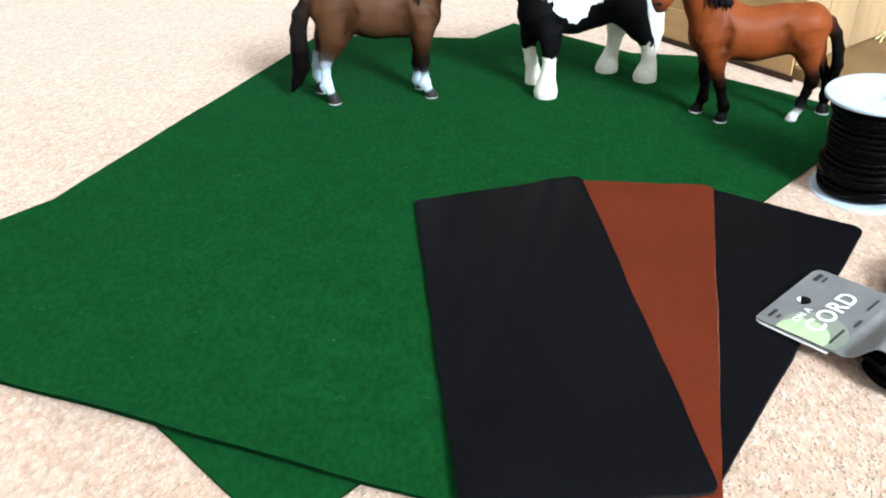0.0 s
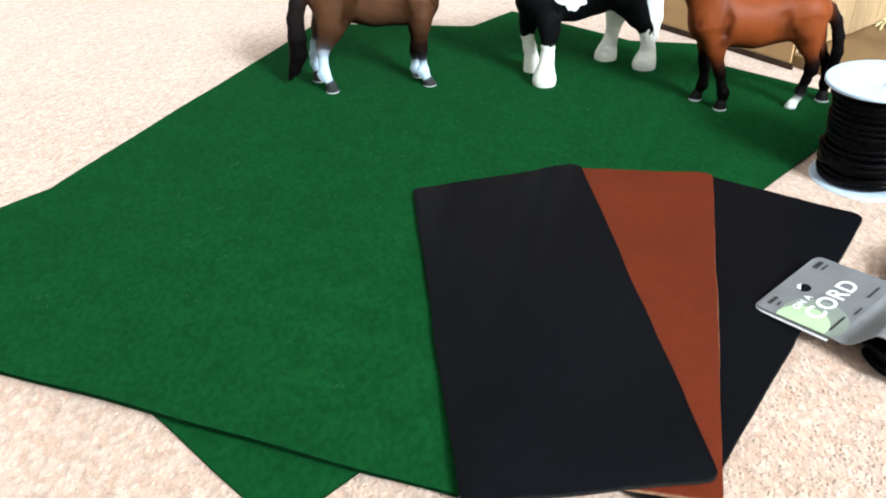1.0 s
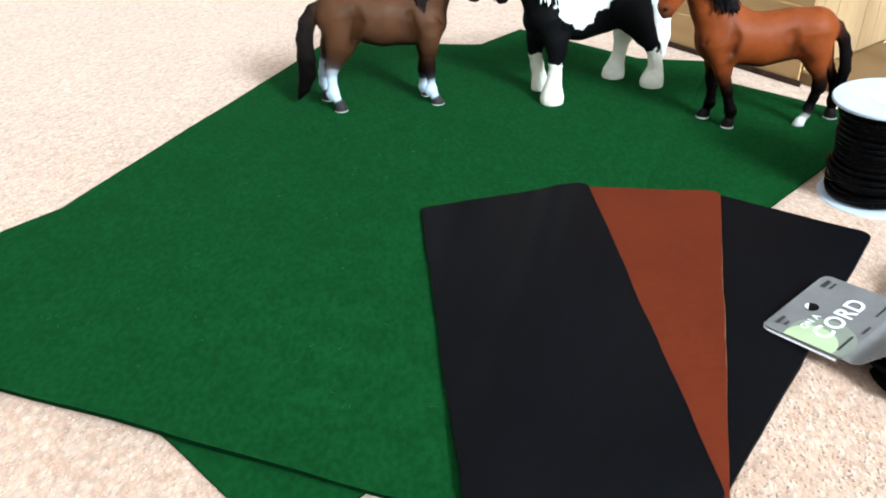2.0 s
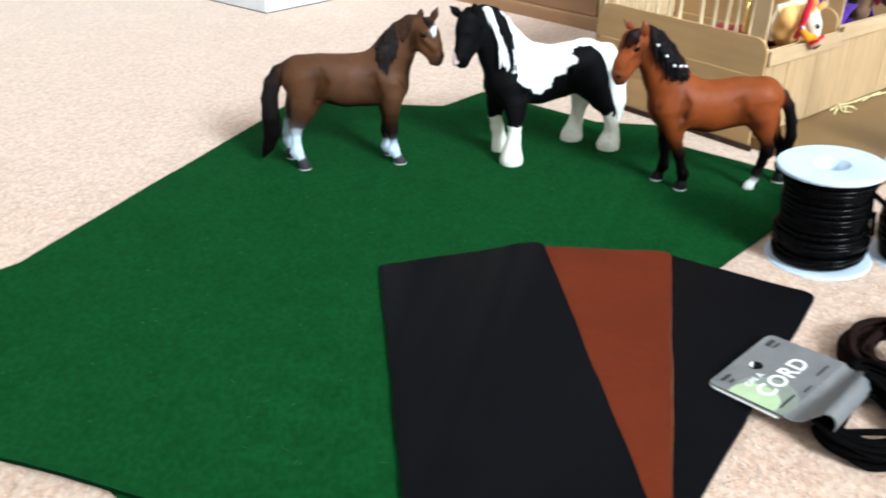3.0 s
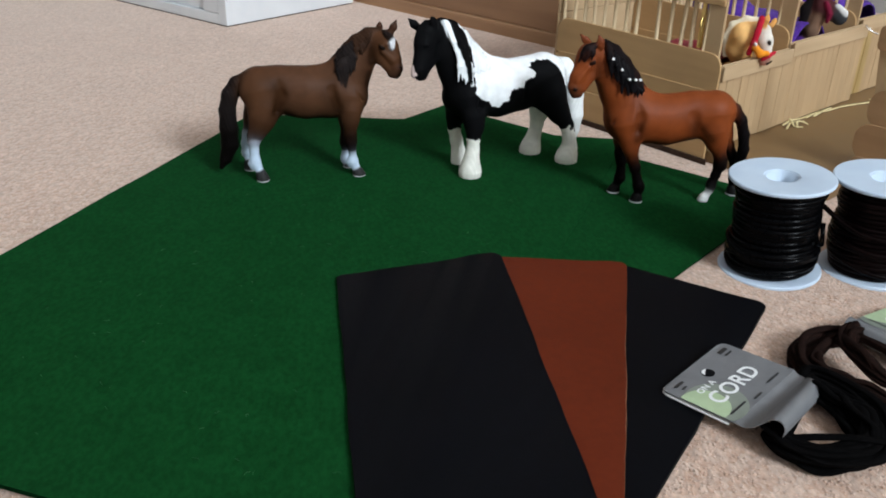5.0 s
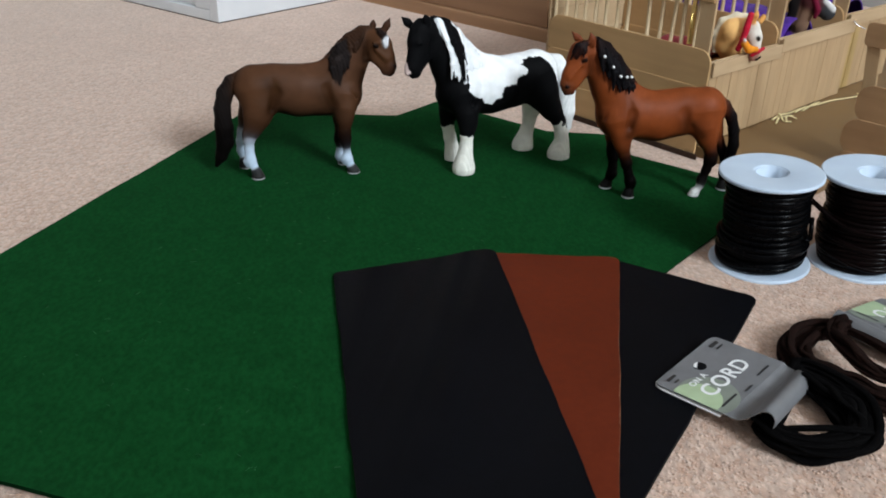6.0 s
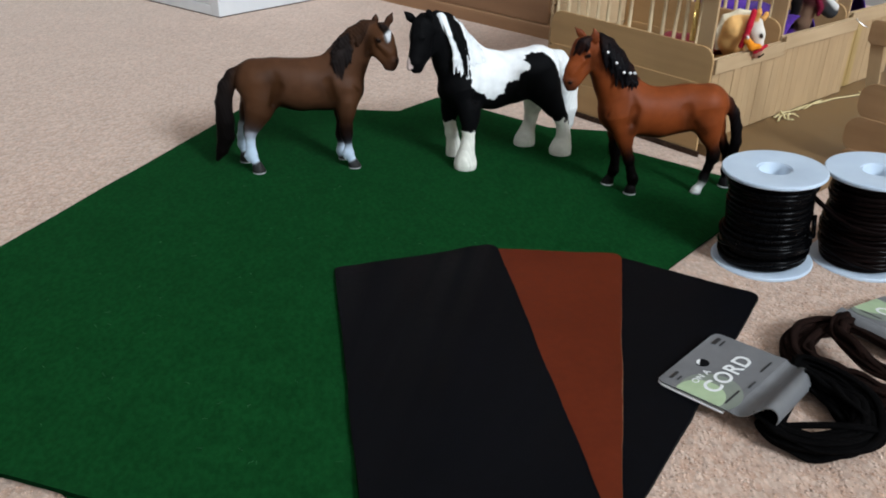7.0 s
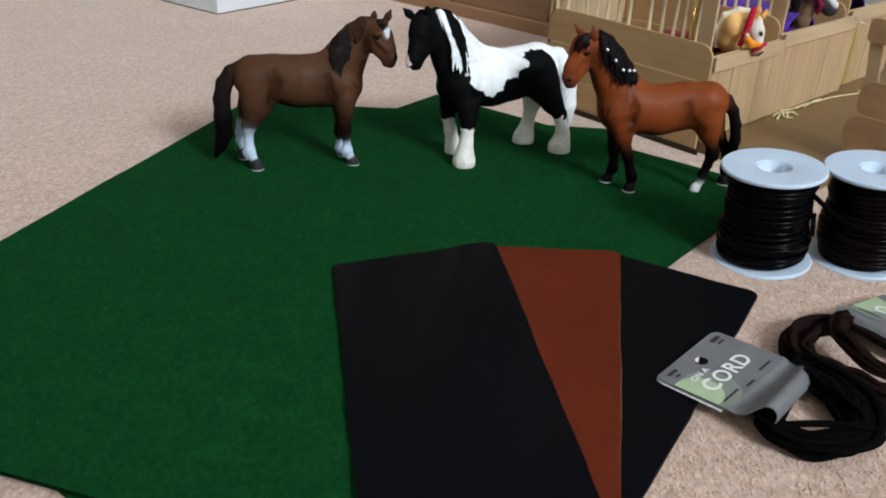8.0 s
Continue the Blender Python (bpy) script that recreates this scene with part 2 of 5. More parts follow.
M_PLUSH = toy_paint("painted_plush", 0.85, 0.15)


# ---- mesh helpers ----
def from_arrays(name, verts, faces, mat, parent=None, label="", smooth=False, m=None):
    me = bpy.data.meshes.new(name)
    me.from_pydata([tuple(v) for v in verts], [], [tuple(f) for f in faces])
    me.materials.append(mat)
    if smooth:
        me.shade_smooth()
    me.update()
    ob = new(name, me)
    if m is not None:
        ob.matrix_basis = m
    ob.parent = parent
    return tagged(ob, label)


def part(name, bm, mat, parent=None, label="", m=None, smooth=False):
    me = bpy.data.meshes.new(name)
    bmesh.ops.recalc_face_normals(bm, faces=bm.faces)
    bm.to_mesh(me)
    bm.free()
    me.materials.append(mat)
    if smooth:
        me.shade_smooth()
    ob = new(name, me)
    if m is not None:
        ob.matrix_basis = m
    ob.parent = parent
    return tagged(ob, label)


def share(ob, m, parent):
    """One more piece on the same mesh."""
    o = new(ob.name.split(".")[0], ob.data)
    o.parent, o.matrix_basis = parent, m
    return o


def box(x0, x1, y0, y1, z0, z1, bevel=0.0, segments=2):
    bm = bmesh.new()
    bmesh.ops.create_cube(bm, size=1, matrix=Matrix.LocRotScale(((x0 + x1) / 2, (y0 + y1) / 2, (z0 + z1) / 2), None, (x1 - x0, y1 - y0, z1 - z0)))
    if bevel:
        bmesh.ops.bevel(bm, geom=bm.edges[:], offset=bevel, segments=segments, profile=0.5, affect="EDGES")
    return bm


def rounded(corners, radii, n=5):
    """A polygon's outline with its corners rounded."""
    out, c = [], [Vector(p) for p in corners]
    for i, p in enumerate(c):
        r = radii[i] if isinstance(radii, (list, tuple)) else radii
        a, b = (c[i - 1] - p).normalized(), (c[(i + 1) % len(c)] - p).normalized()
        half = a.angle(b) / 2
        cut = r / math.tan(half)
        mid = p + (a + b).normalized() * r / math.sin(half)
        s, e = p + a * cut - mid, p + b * cut - mid
        turn = s.angle_signed(e)
        for j in range(n + 1):
            out.append(mid + Matrix.Rotation(-turn * j / n, 2) @ s)
    return out


def slab(outline, z0, z1, bevel=0.0):
    """A flat piece with that outline, its rim eased."""
    bm = bmesh.new()
    top = [bm.verts.new((p[0], p[1], z1)) for p in outline]
    face = bm.faces.new(top)
    got = bmesh.ops.extrude_face_region(bm, geom=[face])
    for v in got["geom"]:
        if isinstance(v, bmesh.types.BMVert):
            v.co.z = z0
    if bevel:
        edges = [e for e in bm.edges if abs(e.verts[0].co.z - e.verts[1].co.z) < 1e-7]
        bmesh.ops.bevel(bm, geom=edges, offset=bevel, segments=2, profile=0.5, affect="EDGES")
    return bm


def tube(points, w, h=None, closed=False, sides=8, up=(0, 0, 1)):
    """Vertices and faces of a band or cord of width w and thickness h swept along a path."""
    p = np.array(points, float)
    h = h or w
    t = np.roll(p, -1, 0) - np.roll(p, 1, 0)
    if not closed:
        t[0], t[-1] = p[1] - p[0], p[-1] - p[-2]
    t /= np.linalg.norm(t, axis=1)[:, None] + 1e-12
    side = np.cross(t, np.array(up, float))
    side /= np.linalg.norm(side, axis=1)[:, None] + 1e-9
    nrm = np.cross(side, t)
    a = np.linspace(0, 2 * np.pi, sides, endpoint=False)
    ca, sa = np.sign(np.cos(a)) * np.abs(np.cos(a)) ** 0.8, np.sign(np.sin(a)) * np.abs(np.sin(a)) ** 0.8
    v = p[:, None] + side[:, None] * (ca * w / 2)[None, :, None] + nrm[:, None] * (sa * h / 2)[None, :, None]
    n = len(p)
    f = [(i * sides + j, i * sides + (j + 1) % sides, (i + 1) % n * sides + (j + 1) % sides, (i + 1) % n * sides + j)
         for i in range(n if closed else n - 1) for j in range(sides)]
    if not closed:
        f += [tuple(range(sides)), tuple(range((n - 1) * sides, n * sides))[::-1]]
    return v.reshape(-1, 3), f


def spline(points, n=10, closed=False):
    """A smooth path through points."""
    p = [Vector(q) for q in points]
    out, m = [], len(p)
    for i in range(m if closed else m - 1):
        a, b, c, d = (p[(i - 1) % m], p[i], p[(i + 1) % m], p[(i + 2) % m]) if closed else (p[max(i - 1, 0)], p[i], p[i + 1], p[min(i + 2, m - 1)])
        for j in range(n):
            s = j / n
            out.append(0.5 * (2 * b + (c - a) * s + (2 * a - 5 * b + 4 * c - d) * s * s + (3 * b - a - 3 * c + d) * s ** 3))
    return out if closed else out + [p[-1]]


def lathe(profile, n=64):
    """Vertices and faces of a closed profile of (radius, height) turned about z."""
    v = [(r * math.cos(2 * math.pi * i / n), r * math.sin(2 * math.pi * i / n), z) for i in range(n) for r, z in profile]
    m = len(profile)
    return v, [(i * m + j, (i + 1) % n * m + j, (i + 1) % n * m + (j + 1) % m, i * m + (j + 1) % m) for i in range(n) for j in range(m)]


# ---- the room ----
def room():
    x0, x1, y0, y1, h, t = -2.1, WIN_X, -1.75, 1.45, 2.8, 0.12
    ceil = part("ceiling", box(x0 - t, x1 + t, y0 - t, y1 + t, h, h + 0.1), M_CEIL, m=ROOM)
    tagged(ceil, "plain white painted ceiling", "ceiling", kind="structure")
    spans = [("wall_west", (x0 - t, x0, y0 - t, y1 + t, -0.02, h)), ("wall_south", (x0, x1, y0 - t, y0, -0.02, h)), ("wall_north", (x0, x1, y1, y1 + t, -0.02, h))]
    for name, s in spans:
        tagged(part(name, box(*s), M_WALL, m=ROOM), "plain grey painted room wall", "wall", kind="structure")
    # the window wall, with its opening
    bm = bmesh.new()
    for s in ((y0 - t, WIN_Y0, -0.02, h), (WIN_Y1, y1 + t, -0.02, h), (WIN_Y0, WIN_Y1, -0.02, WIN_Z0), (WIN_Y0, WIN_Y1, WIN_Z1, h)):
        bmesh.ops.create_cube(bm, size=1, matrix=Matrix.LocRotScale((x1 + t / 2, (s[0] + s[1]) / 2, (s[2] + s[3]) / 2), None, (t, s[1] - s[0], s[3] - s[2])))
    tagged(part("wall_east", bm, M_WALL, m=ROOM), "grey painted wall with a wide window opening", "wall", kind="structure")
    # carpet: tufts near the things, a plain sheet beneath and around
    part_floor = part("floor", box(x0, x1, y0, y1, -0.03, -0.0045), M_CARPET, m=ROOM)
    tagged(part_floor, "pinkish beige twist-pile carpet", "carpet", kind="structure")
    nx, ny, step = 480, 492, 0.003
    rng = np.random.default_rng(5)
    z = rng.random((ny, nx))
    z = (2 * z + np.roll(z, 1, 0) + np.roll(z, 1, 1)) / 4
    z = -0.00008 - 0.0004 * np.clip(0.8 - z, 0, 0.6)
    xs, ys = np.meshgrid(np.arange(nx) * step - 0.78, np.arange(ny) * step + 0.1)
    xs, ys = xs + rng.uniform(-0.0005, 0.0005, xs.shape), ys + rng.uniform(-0.0005, 0.0005, ys.shape)
    v = np.stack([xs, ys, z], -1).reshape(-1, 3)
    i = np.arange(nx * ny).reshape(ny, nx)
    f = np.stack([i[:-1, :-1], i[:-1, 1:], i[1:, 1:], i[1:, :-1]], -1).reshape(-1, 4)
    # tufts: short leaning wedges of yarn, where the carpet lies bare of felt
    gx, gy = np.meshgrid(np.arange(-0.56, 0.56, 0.0019), np.arange(0.15, 0.78, 0.0021))
    px, py = gx.ravel() + rng.uniform(-0.0008, 0.0008, gx.size), gy.ravel() + rng.uniform(-0.0008, 0.0008, gx.size)
    corners = ((-0.265, 0.318), (0.0, 0.225), (0.09, 0.21), (0.205, 0.395), (0.255, 0.545), (0.2, 0.66), (-0.1, 0.73), (-0.25, 0.42))
    bare = np.zeros(px.shape, bool)
    for (ax, ay), (bx, by) in zip(corners, corners[1:] + corners[:1]):
        bare |= (bx - ax) * (py - ay) - (by - ay) * (px - ax) < 0
    px, py = px[bare], py[bare]
    k = len(px)
    turn, tall = rng.uniform(0, 6.28, k), rng.uniform(0.0, 0.0006, k) - 0.0008 * np.clip((py - 0.5) / 0.28, 0, 1)
    lean = rng.normal(0, 0.0005, (2, k))
    w = rng.uniform(0.001, 0.0014, k)
    rings = []
    for height, size, bend in ((-0.0022, 0.8, 0.0), (-0.0004, 1.0, 0.55)):
        for j in range(3):
            a = turn + 2.094 * j + 0.5 * bend
            rings.append(np.stack([px + lean[0] * bend + size * w * np.cos(a), py + lean[1] * bend + size * w * np.sin(a), height + tall * bend], -1))
    rings.append(np.stack([px + lean[0], py + lean[1], tall - 0.0002], -1))
    tv = np.stack(rings, 1).reshape(-1, 3)
    pattern = np.array([(0, 1, 4), (0, 4, 3), (1, 2, 5), (1, 5, 4), (2, 0, 3), (2, 3, 5), (3, 4, 6), (4, 5, 6), (5, 3, 6)])
    tf = (np.arange(k)[:, None, None] * 7 + pattern[None]).reshape(-1, 3) + len(v)
    me = bpy.data.meshes.new("carpet_pile")
    v = np.concatenate([v, tv])
    loops = np.concatenate([f.ravel(), tf.ravel()])
    starts = np.concatenate([np.arange(0, f.size, 4), f.size + np.arange(0, tf.size, 3)])
    me.vertices.add(len(v)), me.loops.add(len(loops)), me.polygons.add(len(starts))
    me.vertices.foreach_set("co", v.ravel())
    me.loops.foreach_set("vertex_index", loops)
    me.polygons.foreach_set("loop_start", starts)
    me.update(calc_edges=True)
    me.validate()
    me.shade_smooth()
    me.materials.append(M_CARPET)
    tagged(new("carpet_pile", me), "pinkish beige twisted carpet tufts on the floor", "carpet", kind="stuff")


room()


def wardrobe():
    """Brown wooden furniture at the back, only its foot in view."""
    e = tagged(new("wooden_cupboard"), "brown wood veneer cupboard standing on the carpet", "cupboard")
    e.matrix_basis = ROOM @ pose(0, 0.853, 0)
    part("plinth", box(-1.15, -0.59, 0.0, 0.05, -0.004, 0.016, 0.0015), M_TRIM, e, "paler wooden foot strip")
    part("side_panel", box(-1.15, -1.132, 0.006, 0.42, -0.004, 0.8, 0.001), M_WARDROBE, e)
    part("side_panel", box(-0.608, -0.59, 0.006, 0.42, -0.004, 0.8, 0.001), M_WARDROBE, e)
    for a, b in ((-1.13, -0.87), (-0.868, -0.61)):
        part("door", box(a, b, 0.003, 0.024, 0.0163, 0.79, 0.001), M_WARDROBE, e)
    part("top", box(-1.16, -0.58, 0.0, 0.43, 0.801, 0.82, 0.002), M_WARDROBE, e)


wardrobe()


def white_unit():
    """A white painted drawer unit; its near foot corner is in view."""
    e = tagged(new("white_cabinet"), "white gloss painted cabinet standing on the carpet", "cabinet")
    e.matrix_basis = pose(-0.193, 1.104, 0, 0, 0, 49)
    part("front_board", box(0, 0.23, 0, 0.016, 0.001, 0.62, 0.0012), M_WHITE, e)
    part("side_frame", box(0.0005, 0.02, 0.0165, 0.4, 0.001, 0.014, 0.001), M_WHITE, e)
    part("side_post", box(0.0005, 0.02, 0.0165, 0.045, 0.0145, 0.62, 0.001), M_WHITE, e)
    part("side_panel", box(0.006, 0.018, 0.0455, 0.4, 0.0145, 0.62, 0.0005), M_WHITE, e)
    part("top", box(-0.01, 0.235, -0.01, 0.41, 0.6205, 0.64, 0.002), M_WHITE, e)
    # Black strip put in for the line of shade under the boards.
    part("plinth", box(0.002, 0.228, 0.002, 0.39, -0.002, 0.0007, 0.0005), M_BLACK_EDGE, e, "black recessed strip for the shade under the cabinet")
    part("back_board", box(0.021, 0.23, 0.385, 0.4, -0.003, 0.62, 0.001), M_WHITE, e)


white_unit()


# ---- felt sheets ----
def felt(label, ll, lr, ur, ul, z0, z1, seed, curl=0.0):
    """A thin felt sheet between four corners, slightly wavy; curl lifts the edge from ll to lr."""
    n, m = 60, 80
    rng = random.Random(seed)
    ph = [rng.uniform(0, 6.28) for _ in range(6)]
    c = [Vector(p) for p in (ll, lr, ur, ul)]
    v, f = [], []
    for lay in (0, 1):
        for j in range(m + 1):
            for i in range(n + 1):
                s, t = i / n, j / m
                p = c[0].lerp(c[1], s).lerp(c[3].lerp(c[2], s), t)
                x, y = 0.3 * s, 0.45 * t
                ex = 0.0006 * math.sin(23 * y + ph[0]) + 0.0003 * math.sin(71 * y + ph[1]) + rng.uniform(-1, 1) * 0.0001
                ey = 0.0006 * math.sin(27 * x + ph[2]) + 0.0003 * math.sin(83 * x + ph[3]) + rng.uniform(-1, 1) * 0.0001
                lift = 0.00022 * (math.sin(31 * x + 17 * y + ph[4]) + math.sin(19 * x - 29 * y + ph[5]))
                lift = max(lift, -0.0002) - bool(curl) * 0.0006 * math.exp((s - 1) * 60) + curl * (1 if lay else 0.62) * math.exp(-t * 34) * (0.35 + 0.65 * math.sin(math.pi * min(1, s * 0.9)) ** 2)
                v.append((p.x + ex, p.y + ey, (z1 if lay else z0) + lift))
    q = (n + 1) * (m + 1)
    for j in range(m):
        for i in range(n):
            a = j * (n + 1) + i
            f.append((a + q, a + 1 + q, a + n + 2 + q, a + n + 1 + q))
            f.append((a, a + n + 1, a + n + 2, a + 1))
    ring = [i for i in range(n + 1)] + [j * (n + 1) + n for j in range(1, m + 1)] + [m * (n + 1) + i for i in range(n - 1, -1, -1)] + [j * (n + 1) for j in range(m - 1, 0, -1)]
    for a, b in zip(ring, ring[1:] + ring[:1]):
        f.append((a, b, b + q, a + q))
    ob = from_arrays("felt_sheet", v, f, M_FELT)
    ob.data.materials.append(M_FELT_EDGE_SHADE)
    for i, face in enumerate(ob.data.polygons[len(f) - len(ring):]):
        face.material_index = 0 if curl and n <= i < n + m else 1      # the pressed-down side edge keeps the plain felt colour, unshaded
    return tagged(ob, label, "felt sheet", "green felt sheets")


felt("green craft felt sheet on top, its edge overlapping another", (-0.2735, 0.3091), (0.0065, 0.2122), (0.213, 0.682), (-0.1085, 0.741), 0.0021, 0.0034, 1, 0.0028)
felt("green craft felt sheet lying askew under another sheet", (-0.054, 0.1991), (0.3011, 0.5587), (0.0637, 0.7787), (-0.262, 0.398), 0.001, 0.002, 2)
felt("green craft felt sheet showing only its far edge", (-0.105, 0.446), (0.1, 0.44), (0.108, 0.735), (-0.1035, 0.7465), 0.0001, 0.0009, 3)


def lint():
    """Stray pale fibres caught on the felt."""
    rng = random.Random(31)
    v, f = [], []
    for _ in range(70):
        s, t = rng.random(), rng.random() ** 1.3
        x, y = -0.2 + 0.19 * s + 0.12 * t, 0.315 - 0.06 * s + 0.3 * t
        a, size, bow = rng.uniform(0, 6.28), rng.uniform(0.0006, 0.0017), rng.uniform(-0.0006, 0.0006)
        d, n = Vector((math.cos(a), math.sin(a), 0)), Vector((-math.sin(a), math.cos(a), 0))
        mid = Vector((x, y, 0.0041))
        tv, tf = tube([mid - d * size, mid + n * bow + Vector((0, 0, 0.0003)), mid + d * size], 0.00013, 0.00013, sides=4)
        f += [tuple(k + len(v) for k in q) for q in tf]
        v += [tuple(q) for q in tv]
    tagged(from_arrays("lint", v, f, M_LINT), "pale lint fibres stuck to the green felt", "lint", kind="stuff")


lint()


# ---- leather pieces ----
def leather(label, corners, radii, z0, z1, mat, wavy=0.0, edge=None, seed=0, sag=None):
    """A cut leather rectangle with rounded corners and an uneven cut edge; sag: a line, past which it settles by so much."""
    rng = random.Random(seed)
    out = []
    rim = rounded(corners, radii, 6)
    for a, b in zip(rim, rim[1:] + rim[:1]):
        k = max(1, int((b - a).length / 0.004))
        for i in range(k):
            out.append(a.lerp(b, i / k))
    mid = sum(out, Vector((0, 0))) / len(out)
    ph = [rng.uniform(0, 6) for _ in range(3)]
    o2 = []
    for i, p in enumerate(out):
        w = wavy * (math.sin(i * 0.21 + ph[0]) + 0.6 * math.sin(i * 0.53 + ph[1])) + rng.uniform(-1, 1) * 0.00012
        o2.append(p + (p - mid).normalized() * w)
    e = tagged(new("leather_piece"), label, "leather", "cut leather pieces")

    def settle(bm):
        if sag:
            a, b, depth = Vector(sag[0]), Vector(sag[1]), sag[2]
            side = Vector((a.y - b.y, b.x - a.x)).normalized()
            for i in range(9):
                bmesh.ops.bisect_plane(bm, geom=bm.verts[:] + bm.edges[:] + bm.faces[:], plane_co=(*(a + side * 0.003 * i), 0), plane_no=(*side, 0))
            for v in bm.verts:
                f = min(1, max(0, (v.co.to_2d() - a).dot(side) / 0.024))
                v.co.z -= depth * f * f * (3 - 2 * f)
        return bm

    hide = part("hide", settle(slab(o2, z0 + 0.0003, z1, 0.0004)), mat, e)
    if sag:
        hide.data.shade_smooth()
        hide.data.set_sharp_from_angle(angle=radians(25))
    if edge:
        o3 = [p + (p - mid).normalized() * 0.0003 for p in o2]
        part("raw_edge", settle(slab(o3, z0, z1 - 0.0006)), edge, e, "fuzzy raw cut edge")
    return e


leather("black leather rectangle with rounded corners under the tan one", ((0.0862, 0.2026), (0.227, 0.4055), (0.147, 0.4565), (0.0085, 0.252)), (0.006, 0.006, 0.006, 0.006), 0.0022, 0.0042, M_BLACK, 0.0003, M_BLACK_EDGE, seed=3)
leather("tan brown leather rectangle between two black pieces", ((0.0975, 0.2085), (0.1575, 0.4515), (0.07, 0.4585), (0.01, 0.2235)), (0.003, 0.0045, 0.004, 0.004), 0.0044, 0.0062, M_TAN, 0.0003, M_TAN_EDGE, seed=4)
leather("black leather rectangle lying on the tan piece", ((0.0985, 0.216), (0.0815, 0.461), (0.0345, 0.449), (-0.0155, 0.4345), (0.0075, 0.2065)), (0.005, 0.006, 0.05, 0.005, 0.004), 0.0064, 0.0083, M_BLACK, 0.0004, M_BLACK_EDGE, seed=5, sag=((0.0095, 0.224), (0.0695, 0.459), 0.0024))


# ---- figurines: soft unions of tapered limbs, meshed on a grid ----
SHARP = ("mane", "crest", "lock", "eye", "band", "orange", "bead", "hoof", "blaze", "snip")


class Figure:
    def __init__(self, colours, blend=0.8):
        self.colours, self.parts, self.cuts, self.blend, self.shade_strokes = colours, [], [], blend, []

    def chain(self, tag, flat, *pts, soft=2.6):
        """Tapered limbs through points (forward, left, up, radius), in millimetres; flat squeezes them sideways."""
        for a, b in zip(pts, pts[1:]):
            self.parts.append((tag, flat, np.array(a, float), np.array(b, float), min(soft, 0.9) if tag in ("eye", "band") else soft))

    def groove(self, *pts):
        """A soft furrow between muscles, the same on both sides."""
        for a, b in zip(pts, pts[1:]):
            for side in (1, -1):
                self.cuts.append(("cut", 1.0, np.array(a, float) * (1, 1.05 * side, 1, 1), np.array(b, float) * (1, 1.05 * side, 1, 1), min(4.0, 2.2 * a[3])))

    def stroke(self, *pts):
        """Dark colour in creases and under the belly, part airbrush, part painted shade, the same on both sides."""
        for a, b in zip(pts, pts[1:]):
            for side in (1, -1):
                self.shade_strokes.append(("cut", 1.0, np.array(a, float) * (1, side, 1, 1), np.array(b, float) * (1, side, 1, 1), 1.0))

    def strands(self, tag, n, root_a, root_b, tip_a, tip_b):
        """A row of hair locks, roots and tips spread between two ends each."""
        rng = random.Random(n + int(abs(root_a[0]) * 10))
        ra, rb, ta, tb = (np.array(p, float) for p in (root_a, root_b, tip_a, tip_b))
        for i in range(n):
            t = (i + 0.5) / n
            r, e = ra + (rb - ra) * t, ta + (tb - ta) * (t + rng.uniform(-0.08, 0.08))
            e[:3] += np.array([rng.uniform(-1, 1), rng.uniform(-0.3, 0.3), rng.uniform(-2.6, 1.2)])
            mid = (r + e) / 2
            mid[1] += 0.22 * (e[1] - r[1])
            mid[3] = r[3] * 0.95
            e[3] = max(e[3] * 0.45, 0.4)
            self.chain(tag, 0.75, tuple(r), tuple(mid), tuple(e), soft=1.1)

    def shade_wash(self, amount, low, high, legs):
        """Darkens the coat along the strokes and down the legs, part airbrush, part painted shade; silver under the
        hooves.
        """
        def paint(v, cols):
            near = np.min([self.distance(v, p) for p in self.shade_strokes], axis=0)
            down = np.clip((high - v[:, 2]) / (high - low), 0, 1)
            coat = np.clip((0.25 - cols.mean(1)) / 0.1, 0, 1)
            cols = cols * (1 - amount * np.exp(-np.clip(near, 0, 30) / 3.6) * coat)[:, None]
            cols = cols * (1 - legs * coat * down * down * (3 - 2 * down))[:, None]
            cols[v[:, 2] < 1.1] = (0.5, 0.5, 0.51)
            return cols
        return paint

    def distance(self, p, prim):
        tag, flat, a, b, _ = prim
        q = p.copy()
        va, vb = a[:3].copy(), b[:3].copy()
        mid = (va[1] + vb[1]) / 2
        for arr in (q, va, vb):
            arr[..., 1] = mid + (arr[..., 1] - mid) / flat
        ab = vb - va
        t = np.clip(((q - va) @ ab) / max(ab @ ab, 1e-6), 0, 1)
        d = np.linalg.norm(q - va - t[..., None] * ab, axis=-1) - (a[3] + t * (b[3] - a[3]))
        if tag == "feather":          # hair hanging over the hooves
            d = d + 0.22 * np.sin(p[..., 0] * 2.1 + p[..., 1] * 2.4) * np.clip(1 - np.abs(d) / 3, 0, 1)
        if tag in ("mane", "crest", "tail", "lock"):
            d = d + 0.16 * np.sin(p[..., 0] * 2.6 + p[..., 2] * 0.5 + p[..., 1] * 1.8) * np.clip(1 - np.abs(d) / 3, 0, 1)
        return d * min(1.0, flat + 0.15)

    def box(self, prim, pad, lo, n, ax, res):
        """The block of the grid that a limb touches, and its points."""
        a, b = prim[2], prim[3]
        i0 = [max(0, int((min(a[i] - a[3], b[i] - b[3]) - pad - lo[i]) / res)) for i in range(3)]
        i1 = [min(n[i], int((max(a[i] + a[3], b[i] + b[3]) + pad - lo[i]) / res) + 2) for i in range(3)]
        s = tuple(slice(u, w) for u, w in zip(i0, i1))
        return s, np.stack(np.meshgrid(*(ax[i][s[i]] for i in range(3)), indexing="ij"), -1)

